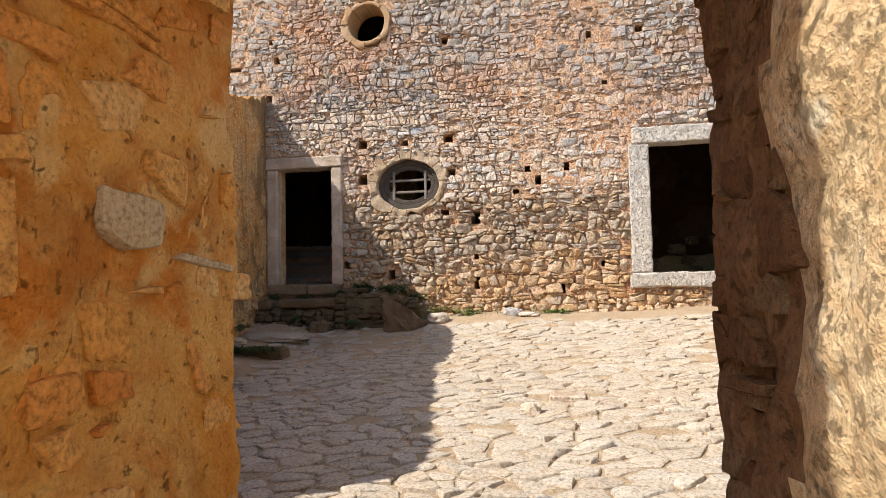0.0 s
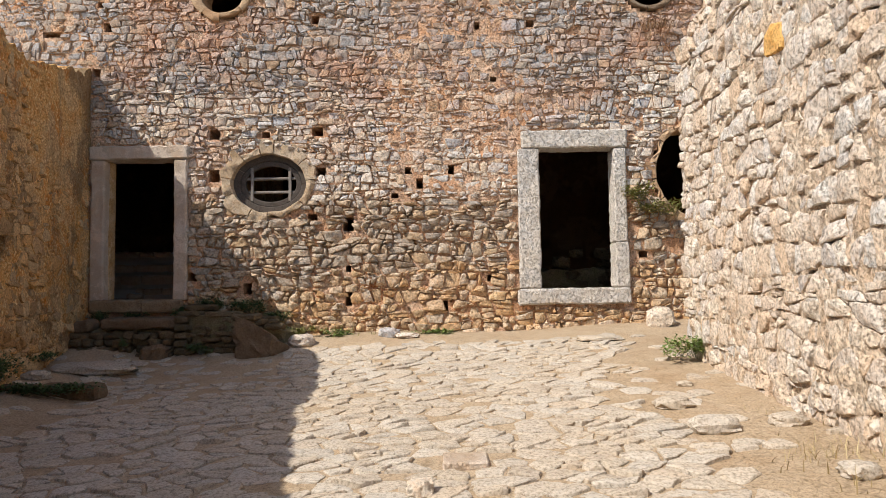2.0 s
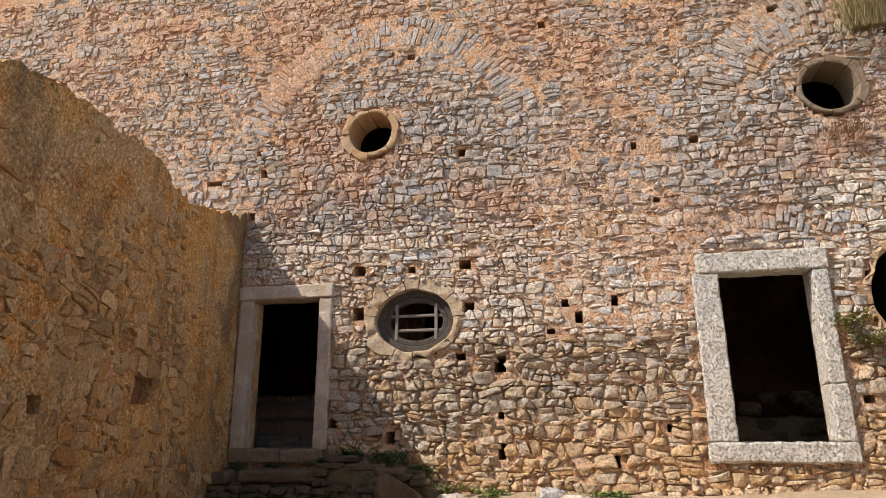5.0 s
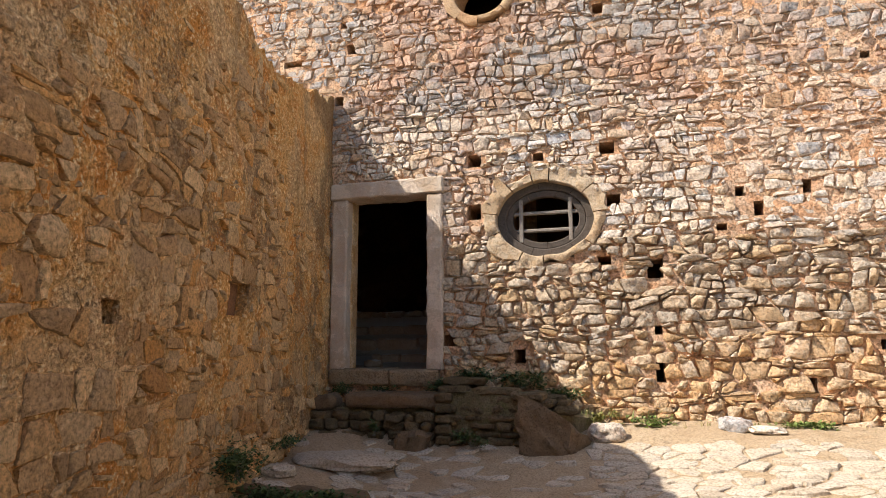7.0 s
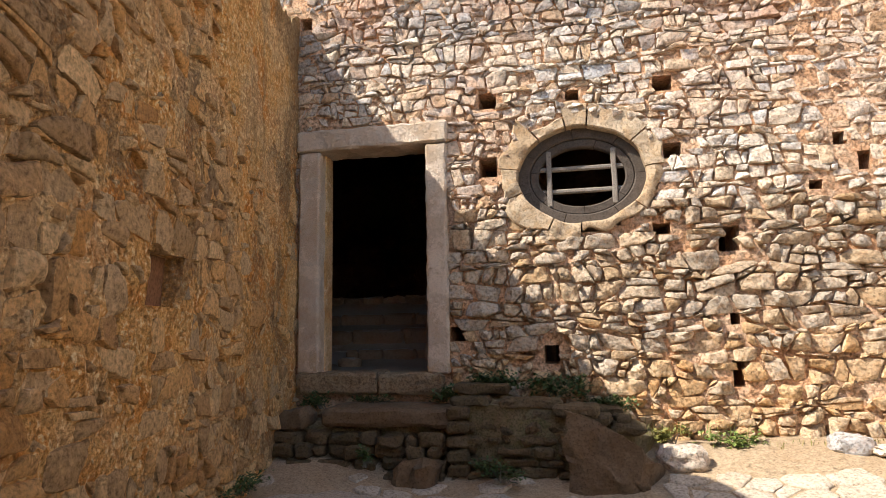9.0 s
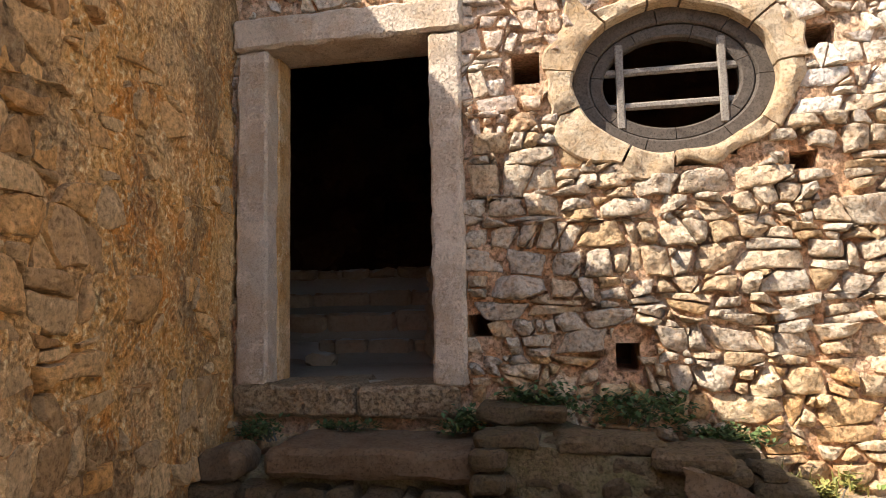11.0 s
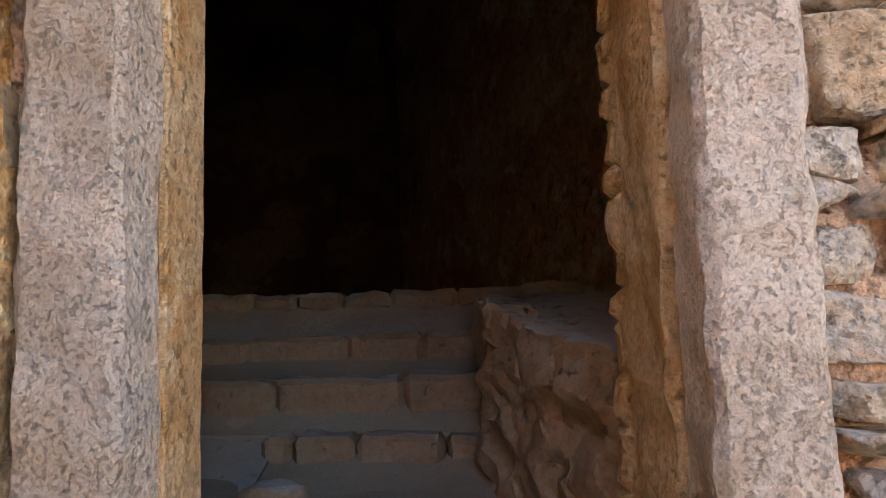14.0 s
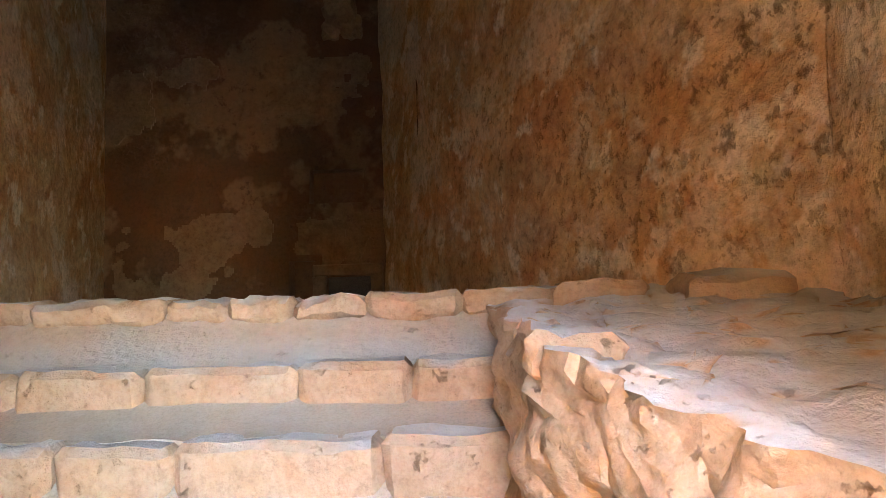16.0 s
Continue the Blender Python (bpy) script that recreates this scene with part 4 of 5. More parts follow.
def oval_window():
    rng = random.Random(5)
    w = tagged(new("window_1"), "oval window with stone surround, grey wooden frame and bars", "window", kind="structure")
    cu, cv = -2.815, 3.32
    stone_ring(w, cu, cv, 0.565, 0.445, 0.15, [4, 38, 84, 103, 131, 172, 200, 243, 268, 322], 10.905, 11.2, M_SURROUND, rng, 0.05)
    for a0 in (0, 52, 98, 150, 200, 252, 305):
        nxt = {0: 52, 52: 98, 98: 150, 150: 200, 200: 252, 252: 305, 305: 360}[a0]
        outer = part("window_frame", ring_piece(cu, cv, (0.47, 0.355), (0.575, 0.455), radians(a0 + 0.3), radians(nxt - 0.3), 11.02, 11.14, rng, 8), M_WOOD, w, "curved grey wooden frame segment")
        part("inner_frame", ring_piece(cu, cv, (0.39, 0.275), (0.472, 0.357), radians(a0 + 20.3), radians(nxt + 19.7), 11.045, 11.12, rng, 8), M_WOOD, outer)
    for z in (cv + 0.085, cv - 0.125):
        part("bar", rough_box((cu - 0.42, 11.06, z - 0.022), (cu + 0.42, 11.10, z + 0.022), 0.08, 0.004, z), M_BAR, w, "horizontal grey wooden bar")
    for x in (cu - 0.29, cu + 0.29):
        part("bar", rough_box((x - 0.024, 11.035, cv - 0.27), (x + 0.024, 11.062, cv + 0.25), 0.08, 0.004, x), M_BAR, w, "upright grey wooden bar")


oval_window()


def round_window(name, cu, cv, r, seed, mat):
    rng = random.Random(seed)
    w = tagged(new(name), "open round window with cut stone surround", "window", kind="structure")
    cuts = [k * 45 + rng.uniform(-8, 8) for k in range(8)]
    stone_ring(w, cu, cv, r, r, 0.10, cuts, 10.89, 11.44, mat, rng, 0.02)


M_SURROUND_RED = surface("reddish_surround_stone", [(0.44, 0.27, 0.15), (0.48, 0.34, 0.21), (0.40, 0.26, 0.16)], (0.40, 0.22, 0.10), 0.4, grain=70, blotch=3, bump=0.9, depth=0.01, per="object")
round_window("window_2", -3.54, 6.30, 0.345, 11, M_SURROUND_RED)
M_SURROUND_BROWN = surface("brown_surround_stone", [(0.24, 0.176, 0.12), (0.288, 0.232, 0.176), (0.224, 0.16, 0.104)], (0.208, 0.128, 0.072), 0.5, grain=50, blotch=3, bump=1.0, depth=0.02, per="object", pits=STONE_PITS)
round_window("window_3", 3.04, 6.36, 0.36, 12, M_SURROUND_BROWN)


niche = tagged(new("window_4"), "dark ragged round-headed opening edged with brown stones", "window", kind="structure")
stone_ring(niche, 3.68, 3.42, 0.60, 0.69, 0.13, [4, 24, 51, 72, 98, 118, 141, 170, 189, 215, 240, 263, 291, 314, 338], 10.93, 11.48, M_SURROUND_RED, random.Random(14), 0.06)


# ---- broken vault high on the facade ----
def build_vault():
    rng = random.Random(17)
    v = thing("broken_vault", "overhanging stub of a broken stone vault with plants", "vault")
    cu, cv = 3.35, 6.05
    for k in range(26):
        a0, a1 = radians(2 + 3 * k), radians(2 + 3 * (k + 1))
        cut = [1.62 + rng.uniform(-0.04, 0.04), 1.93 + rng.uniform(-0.08, 0.08), 2.25 + rng.uniform(-0.08, 0.08), 2.6 + rng.uniform(-0.1, 0.1), 2.95 + rng.uniform(-0.08, 0.08)]
        for r0, r1 in zip(cut, cut[1:]):
            q = rng.uniform(-0.01, 0.01)
            out = 0.5 * (1 - k / 40) + rng.uniform(-0.09, 0.07)
            part("vault_stone", ring_piece(cu, cv, (r0 + q, r0 + q), (r1 + q - 0.01, r1 + q - 0.01), a0 + 0.006, a1 - 0.006, 10.95 - out, 10.98, rng, 3, 0.02), M_VAULT, v)


M_VAULT = surface("vault_stone", [(0.36, 0.32, 0.27), (0.42, 0.37, 0.31), (0.32, 0.27, 0.22), (0.44, 0.36, 0.27)], (0.30, 0.21, 0.13), 0.5, grain=40, blotch=4, bump=1.0, depth=0.03, per="object", pits=STONE_PITS)
build_vault()


# ---- outside steps and rubble platform ----
def build_outer_steps():
    st = thing("outer_steps", "worn stone steps in shade before the doorway", "stairs")
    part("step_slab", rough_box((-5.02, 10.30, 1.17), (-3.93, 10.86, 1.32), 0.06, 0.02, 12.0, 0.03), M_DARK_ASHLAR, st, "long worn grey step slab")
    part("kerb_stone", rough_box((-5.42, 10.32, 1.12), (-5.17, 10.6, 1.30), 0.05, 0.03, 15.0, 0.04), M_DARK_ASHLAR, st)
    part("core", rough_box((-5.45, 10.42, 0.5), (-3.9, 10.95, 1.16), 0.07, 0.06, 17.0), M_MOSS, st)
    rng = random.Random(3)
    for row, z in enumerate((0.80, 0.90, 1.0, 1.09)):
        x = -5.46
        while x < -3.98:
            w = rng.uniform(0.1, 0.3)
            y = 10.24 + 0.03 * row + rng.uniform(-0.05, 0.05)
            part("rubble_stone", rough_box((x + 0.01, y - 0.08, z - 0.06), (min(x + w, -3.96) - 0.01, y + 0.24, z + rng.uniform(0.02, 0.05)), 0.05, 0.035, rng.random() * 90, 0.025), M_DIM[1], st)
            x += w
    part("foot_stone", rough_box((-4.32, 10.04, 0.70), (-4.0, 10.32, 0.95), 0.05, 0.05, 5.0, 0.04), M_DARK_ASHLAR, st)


build_outer_steps()


def build_platform():
    rng = random.Random(21)
    pf = thing("rubble_platform", "collapsed rubble stone platform with moss beside the steps", "platform")
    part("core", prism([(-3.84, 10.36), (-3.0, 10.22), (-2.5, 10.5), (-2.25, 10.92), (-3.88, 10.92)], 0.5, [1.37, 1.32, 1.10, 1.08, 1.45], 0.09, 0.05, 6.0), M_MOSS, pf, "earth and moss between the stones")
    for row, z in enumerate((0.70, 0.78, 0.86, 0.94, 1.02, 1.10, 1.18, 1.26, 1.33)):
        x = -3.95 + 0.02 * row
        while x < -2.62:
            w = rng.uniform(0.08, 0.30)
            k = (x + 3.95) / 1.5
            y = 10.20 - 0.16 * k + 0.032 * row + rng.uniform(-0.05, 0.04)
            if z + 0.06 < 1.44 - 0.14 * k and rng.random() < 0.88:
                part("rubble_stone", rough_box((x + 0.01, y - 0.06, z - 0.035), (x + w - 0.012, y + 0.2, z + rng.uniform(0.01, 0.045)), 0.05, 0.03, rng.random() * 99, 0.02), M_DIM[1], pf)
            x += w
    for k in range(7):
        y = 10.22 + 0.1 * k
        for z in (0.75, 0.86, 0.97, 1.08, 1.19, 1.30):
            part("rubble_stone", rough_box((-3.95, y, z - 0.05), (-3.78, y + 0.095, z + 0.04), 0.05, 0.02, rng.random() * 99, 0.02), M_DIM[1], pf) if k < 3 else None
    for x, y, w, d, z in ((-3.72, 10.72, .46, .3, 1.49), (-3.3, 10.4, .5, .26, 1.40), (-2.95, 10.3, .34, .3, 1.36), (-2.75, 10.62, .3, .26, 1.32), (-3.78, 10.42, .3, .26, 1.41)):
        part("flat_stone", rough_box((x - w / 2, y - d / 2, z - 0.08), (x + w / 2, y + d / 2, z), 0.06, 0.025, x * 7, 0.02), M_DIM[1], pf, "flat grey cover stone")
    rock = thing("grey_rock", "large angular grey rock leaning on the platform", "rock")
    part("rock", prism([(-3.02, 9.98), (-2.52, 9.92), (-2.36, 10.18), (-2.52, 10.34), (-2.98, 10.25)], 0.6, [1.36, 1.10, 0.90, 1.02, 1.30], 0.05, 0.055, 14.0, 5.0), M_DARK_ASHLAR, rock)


build_platform()


def loose_stone(name, label, c, size, seed, mat, sub=3, amp=0.3):
    return tagged(part(name, boulder(c, size, seed, sub, amp), mat), label, "stone", "loose stones in the court")


for k, (x, y, sx, sy, sz, lab) in enumerate([
        (2.92, 10.5, .38, .3, .36, "rough pale boulder at the foot of the wall"), (1.70, 5.85, .34, .2, .14, "rough brown stub of stone set in earth"), (1.66, 6.55, .3, .22, .1, "flat broken stone lying on earth"),
        (-0.98, 10.55, .3, .2, .16, "small reddish stone by the facade"), (-0.72, 10.5, .34, .25, .08, "flat pale stone by the facade"), (-2.2, 10.35, .36, .28, .2, "pale rounded stone beside the platform"), (-4.62, 9.5, 1.0, .55, .15, "flat worn boulder set in the paving"),
        (2.1, 4.9, .2, .16, .1, "small pale stone on dry earth"), (2.25, 5.9, .26, .2, .1, "flat pale stone on dry earth"), (1.9, 9.9, .6, .3, .08, "flat slab of bedrock by the wall"), (-5.0, 8.9, .3, .22, .12, "small stone at the wall foot"), (-0.35, 5.05, .16, .12, .12, "small upright stone in paving"), (1.15, 8.6, .14, .1, .06, "pebble on the paving"), (2.0, 7.2, .14, .1, .06, "pebble on dry earth")]):
    loose_stone("loose_stone", lab, (x, y, ground_z(x, y) + sz * 0.25), (sx, sy, sz), k * 4.7, M_WHITE[1] if x > 2.8 else M_PAVE[1] if x > 1 or x < -3 else M_FACADE[1])

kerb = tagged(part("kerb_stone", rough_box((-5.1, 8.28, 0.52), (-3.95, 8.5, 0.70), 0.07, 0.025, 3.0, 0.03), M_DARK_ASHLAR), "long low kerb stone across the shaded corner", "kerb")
slab_white = tagged(part("paving_slab", rough_box((-0.22, 5.42, 0.5), (0.08, 5.68, 0.602), 0.06, 0.006, 9.0, 0.012), M_ASHLAR), "smooth pale rectangular slab in the paving", "slab")


# ---- plants ----
def leaf_material(name, a, b):
    m, nt, lk, bsdf = nodes_of(name)
    geo = nt.new("ShaderNodeNewGeometry")
    lk.new(ramp(nt, lk, geo.outputs["Random Per Island"], [(0.0, a), (0.5, tuple((p + q) / 2 for p, q in zip(a, b))), (1.0, b)]), bsdf.inputs["Base Color"])
    bsdf.inputs["Roughness"].default_value = 0.6
    return m


M_LEAF = leaf_material("green_leaf", (0.035, 0.07, 0.02), (0.10, 0.15, 0.04))
M_SUNLEAF = leaf_material("yellow_green_leaf", (0.12, 0.14, 0.03), (0.34, 0.30, 0.09))
M_GREEN = leaf_material("fresh_green_leaf", (0.08, 0.13, 0.025), (0.22, 0.28, 0.07))
M_STRAW = leaf_material("dry_grass", (0.30, 0.22, 0.10), (0.48, 0.38, 0.20))
M_DRYSHRUB = leaf_material("dry_shrub", (0.14, 0.11, 0.04), (0.40, 0.31, 0.13))
M_RED = leaf_material("reddish_dry_twigs", (0.20, 0.10, 0.05), (0.36, 0.22, 0.11))
M_TWIG = leaf_material("grey_twigs", (0.10, 0.09, 0.07), (0.22, 0.20, 0.16))


def leafy(name, label, c, size, n, leaf, mat, seed, stems=14):
    """A low plant: thin stems and many small folded leaves in uneven clumps."""
    rng = random.Random(seed)
    pl = thing(name, label, "plant")
    c = Vector(c)
    n, leaf, size = int(n * 1.3), leaf * 0.9, [k * 0.92 for k in size]
    clumps = [Vector((rng.uniform(-1, 1) * size[0], rng.uniform(-1, 1) * size[1], rng.uniform(0.15, 1) * size[2])) * 0.75 for _ in range(max(4, n // 45))]
    verts, faces = [], []
    for k in range(n):
        q = rng.choice(clumps)
        p = c + q + Vector([rng.gauss(0, 0.22) * s_ for s_ in size])
        p.z = max(p.z, c.z - 0.03)
        a, tilt, ln = rng.uniform(0, 6.28), rng.uniform(-0.5, 0.9), leaf * rng.uniform(0.6, 1.3)
        way = Vector((math.cos(a) * math.cos(tilt), math.sin(a) * math.cos(tilt), math.sin(tilt)))
        side = way.cross(Vector((0, 0, 1))).normalized() * ln * 0.32
        up = side.cross(way).normalized() * ln * 0.12
        b = len(verts)
        verts += [tuple(v) for v in (p, p + way * ln * 0.5 + side + up, p + way * ln, p + way * ln * 0.5 - side + up)]
        faces += [(b, b + 1, b + 2), (b, b + 2, b + 3)]
    leaf_verts, leaf_faces = verts, faces
    verts, faces = [], []
    for k in range(stems):
        q = c + clumps[k % len(clumps)]
        f = c + Vector((rng.gauss(0, 0.2) * size[0], rng.gauss(0, 0.2) * size[1], -0.03))
        b = len(verts)
        for p, r in ((f, 0.005), (f.lerp(q, 0.5) + Vector((0, 0, 0.02)), 0.004), (q, 0.002)):
            verts += [(p.x + r, p.y, p.z), (p.x - r * 0.5, p.y + r, p.z), (p.x - r * 0.5, p.y - r, p.z)]
        for lv in range(2):
            for i in range(3):
                j = (i + 1) % 3
                faces.append((b + lv * 3 + i, b + lv * 3 + j, b + lv * 3 + 3 + j, b + lv * 3 + 3 + i))
    stalk = tagged(link_mesh("stem_tangle", verts, faces, M_TWIG, pl), kind="stuff")
    tagged(link_mesh("leaf_mass", leaf_verts, leaf_faces, mat, stalk), kind="stuff")
    return pl


def tuft(name, label, c, spread, height, n, mat, seed, lean=(0, 0, 0)):
    """Grass or dry twigs: tapering bent blades from a foot."""
    rng = random.Random(seed)
    pl = thing(name, label, "plant")
    c, lean = Vector(c), Vector(lean)
    verts, faces = [], []
    for k in range(n):
        f = c + Vector((rng.gauss(0, spread[0]), rng.gauss(0, spread[1]), -0.02))
        a, h = rng.uniform(0, 6.28), height * rng.uniform(0.4, 1.15)
        out = Vector((math.cos(a), math.sin(a), 0)) * h * rng.uniform(0.1, 0.7) + lean * h
        w = Vector((-math.sin(a), math.cos(a), 0)) * rng.uniform(0.0025, 0.005)
        m_, t_ = f + out * 0.4 + Vector((0, 0, h * 0.6)), f + out + Vector((0, 0, h * rng.uniform(0.7, 1.0)))
        b = len(verts)
        verts += [tuple(v) for v in (f - w, f + w, m_ - w * 0.8, m_ + w * 0.8, t_)]
        faces += [(b, b + 1, b + 3, b + 2), (b + 2, b + 3, b + 4)]
    tagged(link_mesh("blade_mass", verts, faces, mat, pl), kind="stuff")
    return pl


leafy("green_weed", "dark green weed on the platform against the wall", (-3.62, 10.78, 1.46), (.26, .1, .14), 420, .045, M_LEAF, 1)
leafy("green_weed", "dark green weed growing under the putlog hole", (-3.1, 10.78, 1.40), (.28, .1, .18), 460, .045, M_LEAF, 2)
leafy("green_weed", "dark green weed on the platform edge", (-2.62, 10.78, 1.26), (.26, .1, .12), 360, .045, M_LEAF, 3)
leafy("green_weed", "sunlit green weed at the platform end", (-2.22, 10.72, 1.04), (.16, .1, .12), 200, .045, M_SUNLEAF, 4)
leafy("green_weed", "green weed along the foot of the facade", (-1.75, 10.72, 1.0), (.24, .12, .1), 240, .05, M_GREEN, 5)
leafy("green_weed", "green weed along the foot of the facade", (-0.35, 10.72, 1.02), (.4, .1, .07), 240, .05, M_GREEN, 6)
leafy("green_weed", "dark green weed between the step and sill", (-5.2, 10.72, 1.3), (.2, .1, .1), 260, .04, M_LEAF, 7)
leafy("green_weed", "dark green weed between the step and sill", (-4.75, 10.8, 1.33), (.22, .06, .06), 180, .035, M_LEAF, 8)
leafy("green_weed", "dark green weed at the corner of the step", (-4.06, 10.72, 1.36), (.16, .12, .12), 280, .04, M_LEAF, 9)
leafy("green_weed", "green weed growing between rubble stones", (-4.55, 10.05, .94), (.1, .06, .12), 120, .04, M_LEAF, 10)
leafy("green_weed", "green weed growing at the platform foot", (-3.5, 10.05, .86), (.22, .08, .12), 260, .04, M_LEAF, 11)
leafy("dark_bush", "dense dark green bush at the wall foot", (-4.95, 8.1, .82), (.28, .30, .26), 1100, .045, M_LEAF, 12)
leafy("green_weed", "low dark weed along the kerb stone", (-4.45, 8.2, .64), (.6, .10, .10), 700, .045, M_LEAF, 13)
leafy("green_weed", "low green weed along the wall foot", (-5.2, 9.4, .88), (.1, .5, .08), 260, .04, M_LEAF, 14)
leafy("green_bush", "bright green weed at the corner of the pale wall", (2.42, 8.25, .95), (.26, .22, .18), 520, .05, M_GREEN, 15)
leafy("wall_plant", "yellowish shrub growing from the facade beside the door", (2.74, 10.76, 3.0), (.24, .14, .22), 420, .05, M_SUNLEAF, 16)
leafy("wall_plant", "yellowish shrub growing from the sill of the opening", (3.08, 10.74, 2.76), (.36, .14, .2), 520, .05, M_SUNLEAF, 17)
tuft("dry_grass", "dry straw grass beside the pale wall", (2.2, 5.2, .57), (.2, .3), .22, 260, M_STRAW, 18)
tuft("dry_grass", "dry straw grass beside the pale wall", (2.3, 6.6, .66), (.1, .5), .16, 200, M_STRAW, 19)
tuft("dry_grass", "small dry grass tuft by the stone", (1.85, 5.7, .58), (.06, .06), .14, 70, M_STRAW, 20)
tuft("grass", "thin green grass on the platform top", (-2.4, 10.75, 1.1), (.3, .08), .12, 120, M_SUNLEAF, 21)
tuft("grass", "thin green grass along the facade foot", (-1.0, 10.72, 1.02), (.5, .06), .08, 160, M_SUNLEAF, 22)
tuft("dry_twigs", "reddish dry twigs hanging under the round window", (3.1, 10.84, 5.62), (.14, .03), .28, 160, M_RED, 23, (0, -0.4, -0.4))
tuft("wall_shrub", "tall dry yellowish shrub on the broken vault", (3.42, 10.5, 6.95), (.14, .06), 0.8, 620, M_DRYSHRUB, 24)
tuft("wall_shrub", "dry yellowish shrub on the broken vault", (4.2, 10.5, 7.75), (.12, .06), 0.5, 260, M_DRYSHRUB, 28)
tuft("wall_shrub", "dry yellowish shrub above the pale wall", (4.9, 10.45, 7.6), (.14, .08), 0.7, 380, M_DRYSHRUB, 25)
leafy("wall_shrub", "grey twiggy shrub high on the facade", (1.75, 10.7, 8.45), (.45, .16, .25), 600, .03, M_TWIG, 26, 40)
leafy("wall_shrub", "green leafy plant hanging at the broken vault", (4.1, 10.6, 6.9), (.4, .14, .22), 320, .09, M_LEAF, 27, 20)


# ---- rubble stones of the walls and paving ----
ARCHES = [(-3.35, 5.85, 1.95, 2.55, 16, 164, 62, 0.014), (1.85, 2.55, 1.80, 2.12, 58, 122, 26, 0.016), (3.05, 6.15, 1.02, 1.42, 20, 160, 30, 0.018), (3.35, 6.05, 1.5, 2.1, 80, 172, 34, 0.018)]


def in_arch(u, v, m=0.0):
    for cu, cv, r0, r1, a0, a1, n, h in ARCHES:
        r, a = math.hypot(u - cu, v - cv), math.degrees(math.atan2(v - cv, u - cu))
        if r0 - m < r < r1 + m and a0 < a < a1:
            return True
    return False


def facade_stones():
    rng = random.Random(101)
    cells = coursed_cells(-5.2, 5.4, 0.7, 3.05, 0.165, 0.118, rng, 0.8, 0.62) + coursed_cells(-11.0, 5.4, 3.05, 9.8, 0.13, 0.088, rng, 0.9)

    def spec(u, v):
        if in_putlog(u, v, 0.04) or in_arch(u, v) or v < ground_z(u, FY) - 0.05:
            return None
        for a, b, c, d in ((-5.54, -4.045, 1.3, 3.93), (0.93, 2.66, 1.38, 4.1)):
            if a < u < b and c < v < d:
                return None
        for (cu, cv, ru, rv), w in zip(ROUND, (0.13, 0.13, 0.13)):
            if ((u - cu) / (ru + w)) ** 2 + ((v - cv) / (rv + w)) ** 2 < 1:
                return None
        if in_opening(u, v, 0.03):
            return None
        k = orange_zone(u, v)
        if v < 5.0 and u < -6.0 or rng.random() < 0.03 + 0.10 * k:
            return None
        deep = smooth(3.5, 2.7, v)
        near = -4.1 < u < -1.0 and v < 3.6
        return (rng.uniform(0.002, 0.012) + 0.006 * k * rng.random(), rng.uniform(0.008, 0.042) + 0.034 * deep * rng.random() - 0.006 * k, 0.03 if near else 0.05, 0.08, 0.10, 0.6, 0.9 if deep > 0.3 else 0.0)

    low = lambda u, v: v < 1.75 + 0.45 * fuzz((u, v, 2), 1.4) + 0.25 * smooth(-3.0, -1.0, u)
    near = lambda u, v: -4.05 < u < -1.75 and v < 3.0
    high = lambda u, v: v > 4.7 + 0.9 * fuzz((u, v, 6), 0.9) + rng.uniform(-0.4, 0.4)
    upper, middle = [], []
    for c in cells:
        if not low(*c[0]):
            (upper if high(*c[0]) else middle).append(c)
    lay_stones("stone", [c for c in middle if c[0][1] >= 3.05], spec, facade_place, M_FACADE, facade, lambda u, v: -4.0 < u < -1.0 and v < 3.9, rng)
    lay_stones("lower_stone", [c for c in middle if c[0][1] < 3.05], spec, facade_place, M_NEAR, facade, near, rng)
    lay_stones("grey_stone", upper, spec, facade_place, M_UPPER, facade, lambda u, v: -3.6 < u < 1.2 and v < 5.6, rng)
    lay_stones("rusty_stone", [c for c in cells if low(*c[0])], spec, facade_place, M_RUSTY, facade, near, rng)
    verts, faces = [], []
    for cu, cv, r0, r1, a0, a1, n, h in ARCHES:
        for k in range(n):
            b0, b1 = radians(a0 + (a1 - a0) * k / n), radians(a0 + (a1 - a0) * (k + 1) / n)
            cut = rng.choice((0.0, 0.3, 0.45, 0.6, 0.7))
            for q0, q1 in (((0, 1),) if cut == 0 else ((0, cut), (cut, 1))):
                p0, p1 = r0 + (r1 - r0) * q0 + rng.uniform(0, 0.05), r0 + (r1 - r0) * q1 - rng.uniform(0, 0.06)
                poly = [(cu + p * math.cos(b), cv + p * math.sin(b)) for p, b in ((p0, b0), (p1, b0), (p1, b1), (p0, b1))]
                mu, mv = sum(p[0] for p in poly) / 4, sum(p[1] for p in poly) / 4
                if in_opening(mu, mv, 0.16) or in_putlog(mu, mv, 0.03):
                    continue
                vs, fs = stone_shape(poly, 0.010, h * rng.uniform(0.3, 1.7), rng, facade_place, 0.05, 0.1, 0.08, 0.35)
                b = len(verts)
                verts += vs
                faces += [tuple(i + b for i in f) for f in fs]
    tagged(link_mesh("voussoir_field", verts, faces, M_UPPER[0], facade), kind="stuff")


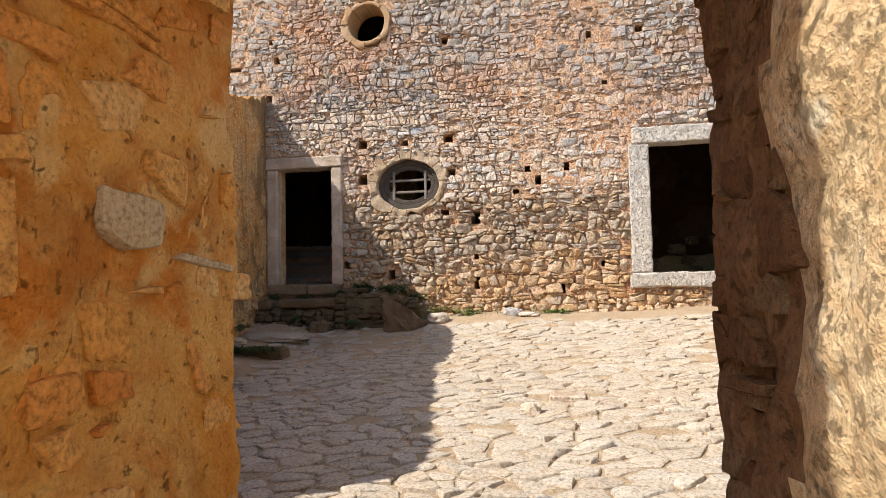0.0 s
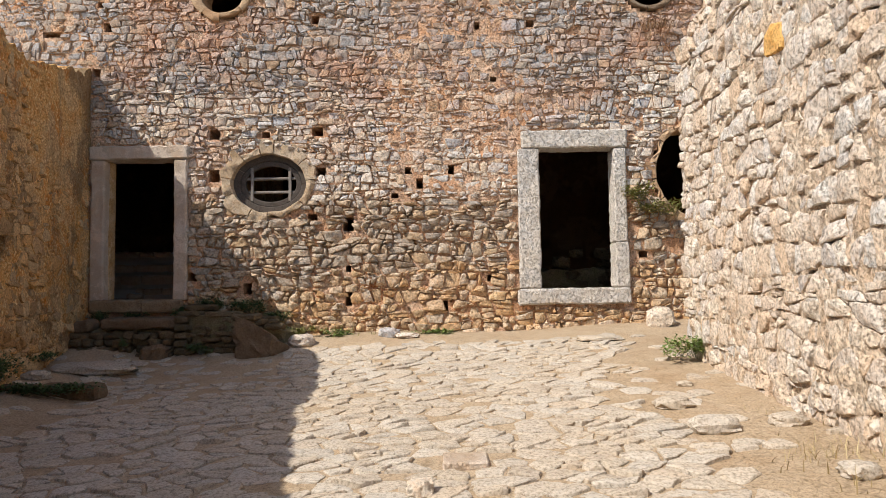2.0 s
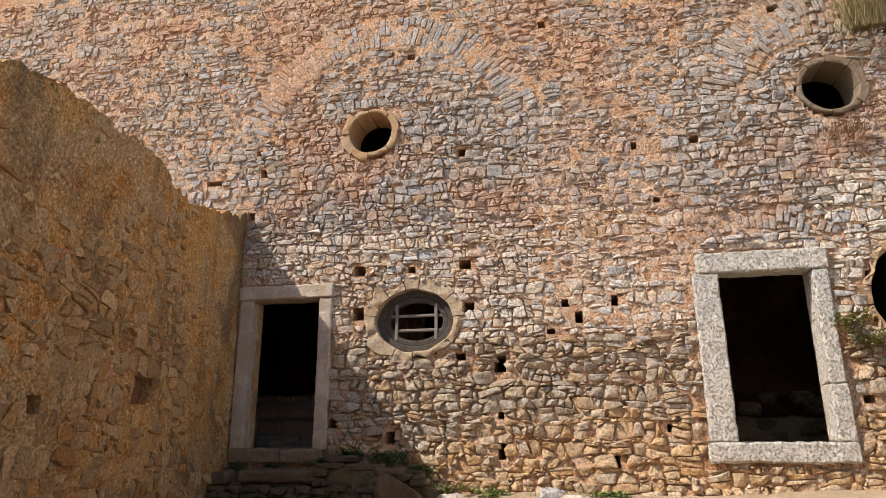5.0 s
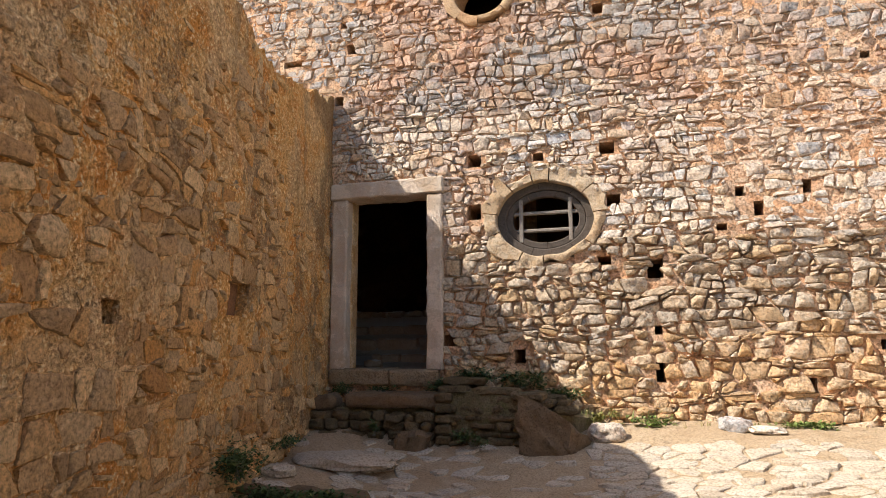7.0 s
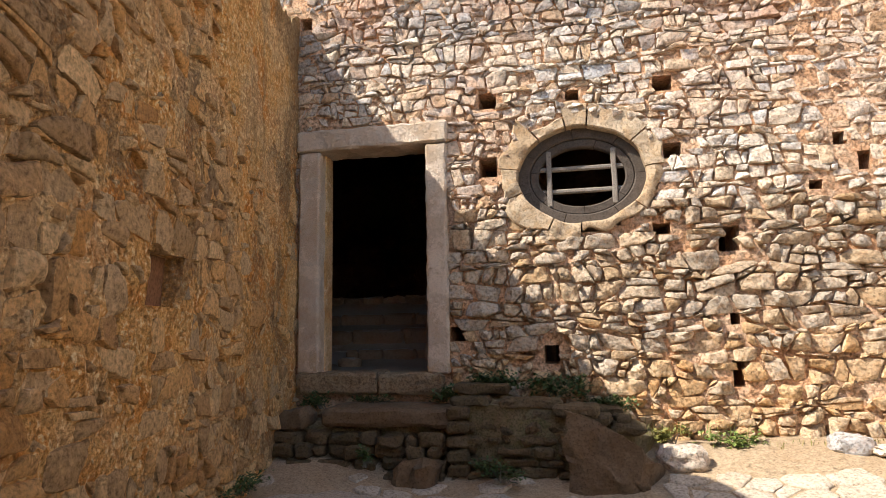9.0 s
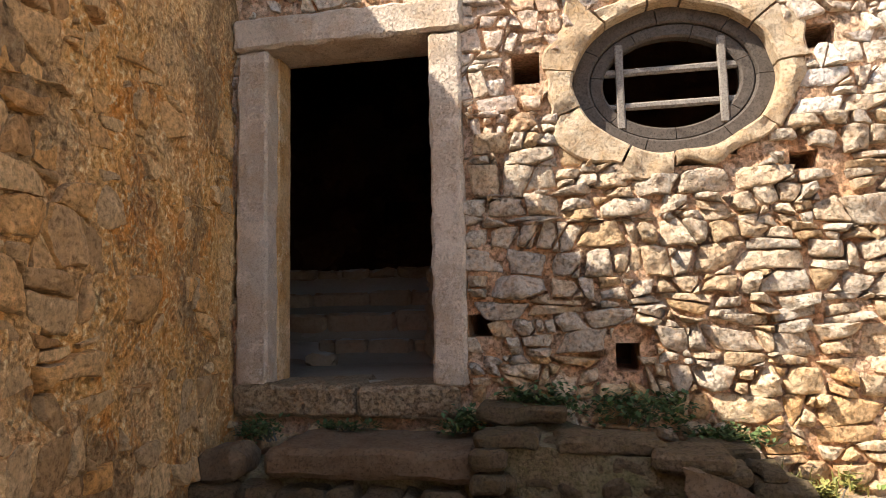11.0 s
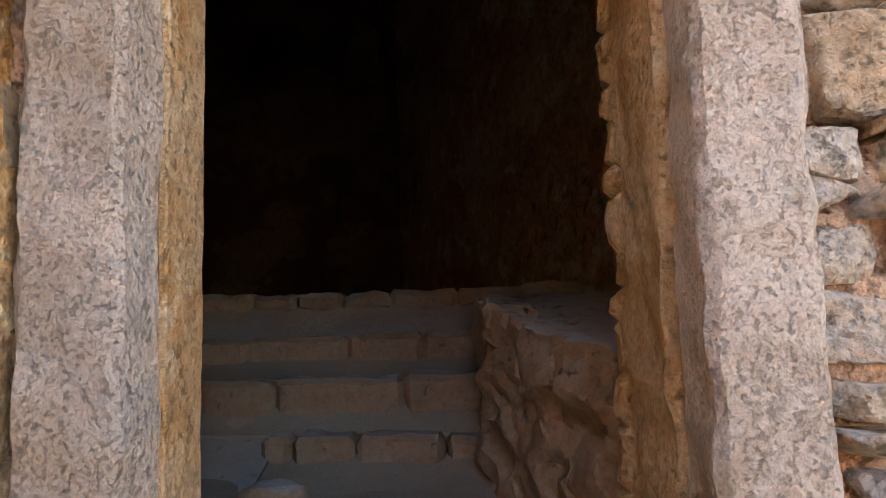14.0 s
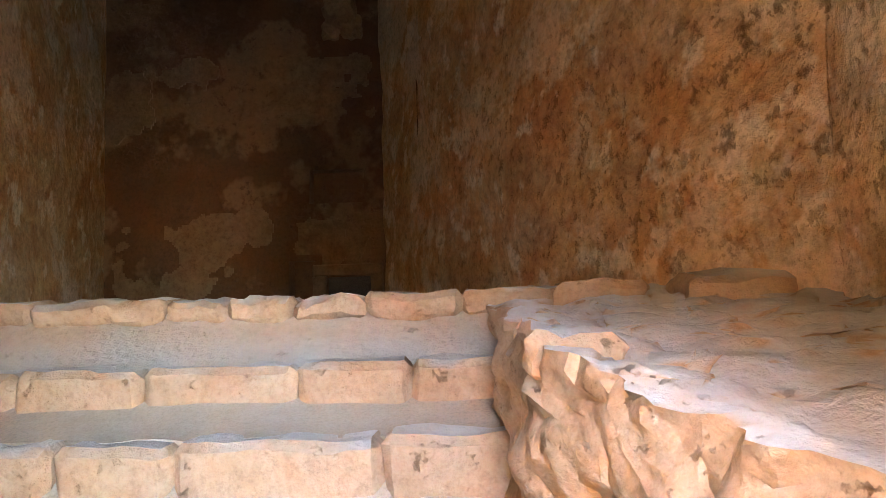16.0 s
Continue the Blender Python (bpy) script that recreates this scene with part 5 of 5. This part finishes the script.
def right_stones():
    rng = random.Random(55)
    cells = coursed_cells(2.2, 8.58, 0.35, 4.95, 0.18, 0.155, rng, 0.75, 0.5)
    area = lambda p: abs(sum(a[0] * b[1] - b[0] * a[1] for a, b in zip(p, p[1:] + p[:1]))) / 2
    large, small = [c for c in cells if area(c[1]) > 0.02], [c for c in cells if area(c[1]) <= 0.02]
    place = lambda u, v, d: (right_place(u, min(v, 0), d)[0], u, v)

    def out_of_wall(u, v):
        return v > right_top(u) + 0.02 or v < ground_z(2.5, u) - 0.1

    def spec(u, v):
        return None if out_of_wall(u, v) else (rng.uniform(0.003, 0.014), rng.uniform(0.012, 0.048), 0.035, 0.10, 0.10, 0.4, 0.7)

    def chip(u, v):
        return None if out_of_wall(u, v) or rng.random() < 0.14 else (rng.uniform(0.003, 0.009), rng.uniform(0.0, 0.036), 0.05, 0.10, 0.08, 0.5, 0.7)

    lay_stones("stone", large, spec, place, M_WHITE, right_wall, lambda u, v: u > 4.0 and 0.5 < v < 4.9, rng, True)
    lay_stones("chip", small, chip, place, M_WHITE, right_wall, lambda u, v: False, rng, True)
    vs, fs = stone_shape([(6.12, 3.50), (6.44, 3.54), (6.46, 3.72), (6.30, 3.80), (6.10, 3.74)], 0.006, 0.045, rng, place, 0.04, 0.2, 0.09, 0.4)
    link_mesh("stone", vs, [f[::-1] for f in fs], M_OCHRE_STONE, right_wall, "ochre orange stone")


def left_stones():
    rng = random.Random(77)
    cells = coursed_cells(0.0, 7.6, 0.4, 5.1, 0.17, 0.14, rng, 0.8, 0.6)

    def spec(u, v):
        if v > left_top(u) - 0.06 or any(a - .1 < u < b + .1 and c - .08 < v < d + .08 for a, b, c, d in ((2.62, 3.0, 2.07, 2.35), (4.45, 4.62, 1.93, 2.07))):
            return None
        k = 0.22 + 0.5 * smooth(0.9, 2.2, u) + 0.3 * smooth(1.8, 1.0, v) - 0.45 * smooth(2.9, 3.8, v) + 0.5 * fuzz((u, v, 9), 1.1)
        if rng.random() > k:
            return None
        return (rng.uniform(0.002, 0.012), rng.uniform(-0.004, 0.040), 0.028, 0.2, 0.08, 0.5, 0.6)

    lay_stones("stone", cells, spec, left_place, M_WARM, left_wall, lambda u, v: u < 4.5 and v < 4.0, rng, True)


def gate_stones():
    rng = random.Random(88)
    cells = coursed_cells(0.4, 2.0, 0.3, 3.2, 0.22, 0.15, rng, 1.2)
    lay_stones("stone", cells, lambda u, v: None if rng.random() > 0.5 or (1.3 < u < 1.75 and 1.6 < v < 1.86) else (rng.uniform(0.008, 0.03), rng.uniform(0.004, 0.024), 0.026, 0.15, 0.05, 0.7), gate_left_place, M_GATESTONE, gate_left, lambda u, v: u > 1.0, rng)
    fixed = [([(1.40, 1.82), (1.41, 1.69), (1.55, 1.655), (1.68, 1.67), (1.69, 1.81)], M_SLAB), ([(1.75, 1.64), (2.1, 1.60), (2.12, 1.625), (1.78, 1.665)], M_SLAB), ([(1.2, 1.36), (1.38, 1.36), (1.4, 1.25), (1.22, 1.22)], M_GATESTONE[1])]
    for poly, mat in fixed:
        vs, fs = stone_shape(poly, 0.004, 0.03, rng, gate_left_place, 0.06, 0.05, 0.05, 0.1)
        link_mesh("stone", vs, [f[::-1] for f in fs], mat, gate_left)


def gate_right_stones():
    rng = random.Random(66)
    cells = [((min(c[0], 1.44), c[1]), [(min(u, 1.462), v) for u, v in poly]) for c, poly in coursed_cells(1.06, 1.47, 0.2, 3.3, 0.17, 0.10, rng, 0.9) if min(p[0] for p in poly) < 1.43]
    # stones past this edge take the painted shade brown
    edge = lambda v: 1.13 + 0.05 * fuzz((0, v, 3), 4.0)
    lay_stones("stone", cells, lambda u, v: None if u < edge(v) else (rng.uniform(0.001, 0.004), rng.uniform(-0.004, 0.020), 0.025, 0.05, 0.05, 0.5), lambda u, v, d: gate_right_place(min(u, 1.468), v, d), M_SHADESTONE, gate_right, lambda u, v: v < 2.6, rng, True)


def paving():
    rng = random.Random(33)
    pav = tagged(new("pavement"), "uneven pale limestone paving set in dry earth", "paving", kind="structure")
    cells = rubble_cells(-5.3, 2.6, 1.6, 10.6, 0.245, 0.158, rng, 0.48, 0.5, 0.14)

    def spec(u, v):
        edge = 1.45 + 0.35 * fuzz((0, v, 2), 1.2) + 0.5 * smooth(7.5, 9.0, v)
        if u > edge and rng.random() < 0.85:
            return None
        if u < -3.9 and 6.9 < v < 8.25 and rng.random() < 0.8 or (u < -4.7 and rng.random() < 0.6):
            return None
        if v > 10.15 and u > -2.4 and rng.random() < 0.8 or v > 10.2 or (-0.3 < u < 0.15 and 5.35 < v < 5.75):
            return None
        if rng.random() < (0.58 if u < -2.2 and v > 8.0 else 0.06):
            return None
        return (rng.uniform(0.004, 0.014), rng.uniform(0.008, 0.028), 0.05, 0.03, 0.06, 0.6)

    lay_stones("paving_stone", cells, spec, lambda u, v, d: (u, v, ground_z(u, v) + d), M_PAVE, pav, lambda u, v: v > 4.6 and -3.4 < u < 1.5 and v < 8.3, rng)


def jamb_rubble():
    """Rounded rubble that lines the right side of the left doorway, behind the dressed frame."""
    rng = random.Random(9)
    v = 1.6
    while v < 3.7:
        h = rng.uniform(0.06, 0.17)
        part("reveal_stone", rough_box((-4.276 + rng.uniform(-0.015, 0.02), 11.43, v), (-4.1, 11.54 + rng.uniform(-0.02, 0.03), v + h + 0.02), 0.025, 0.018, v * 9, 0.03, 12.0), M_REVEAL, bpy.data.objects["door_1"], "ochre rubble of the reveal")
        v += h


M_OCHRE_STONE = surface("ochre_stone", [(0.66, 0.36, 0.10), (0.72, 0.44, 0.16)], (0.56, 0.28, 0.08), 0.5, grain=40, blotch=6, bump=1.0, depth=0.015)
# dark browns that carry the shade of the gateway wall's end
M_SHADESTONE = stone_pair("shaded_jamb_stone", [(0.184, 0.088, 0.037), (0.231, 0.129, 0.061), (0.156, 0.071, 0.031), (0.211, 0.105, 0.044), (0.245, 0.163, 0.088)], (0.129, 0.054, 0.02), 0.6, grain=40, blotch=6, bump=1.0, depth=0.03, pits=STONE_PITS)
M_JAMB_SHADE = surface("shaded_jamb_plaster", [(0.18, 0.09, 0.04), (0.23, 0.13, 0.065), (0.16, 0.075, 0.03)], (0.13, 0.055, 0.02), 0.5, grain=34, blotch=4, bump=1.0, depth=0.03, pits=STONE_PITS)
M_GATESTONE = stone_pair("gate_stone", [(0.66, 0.34, 0.09), (0.70, 0.43, 0.16), (0.60, 0.24, 0.055), (0.70, 0.40, 0.13), (0.66, 0.47, 0.23)], (0.52, 0.22, 0.05), 0.6, grain=45, blotch=4, bump=0.8, depth=0.012)
M_SLAB = surface("greyish_slab", [(0.46, 0.38, 0.26), (0.54, 0.46, 0.33)], (0.44, 0.32, 0.18), 0.3, grain=60, blotch=4, bump=0.4, depth=0.006)
jamb_rubble()
darken_jamb(gate_right, M_JAMB_SHADE)
facade_stones()
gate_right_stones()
right_stones()
left_stones()
gate_stones()
paving()
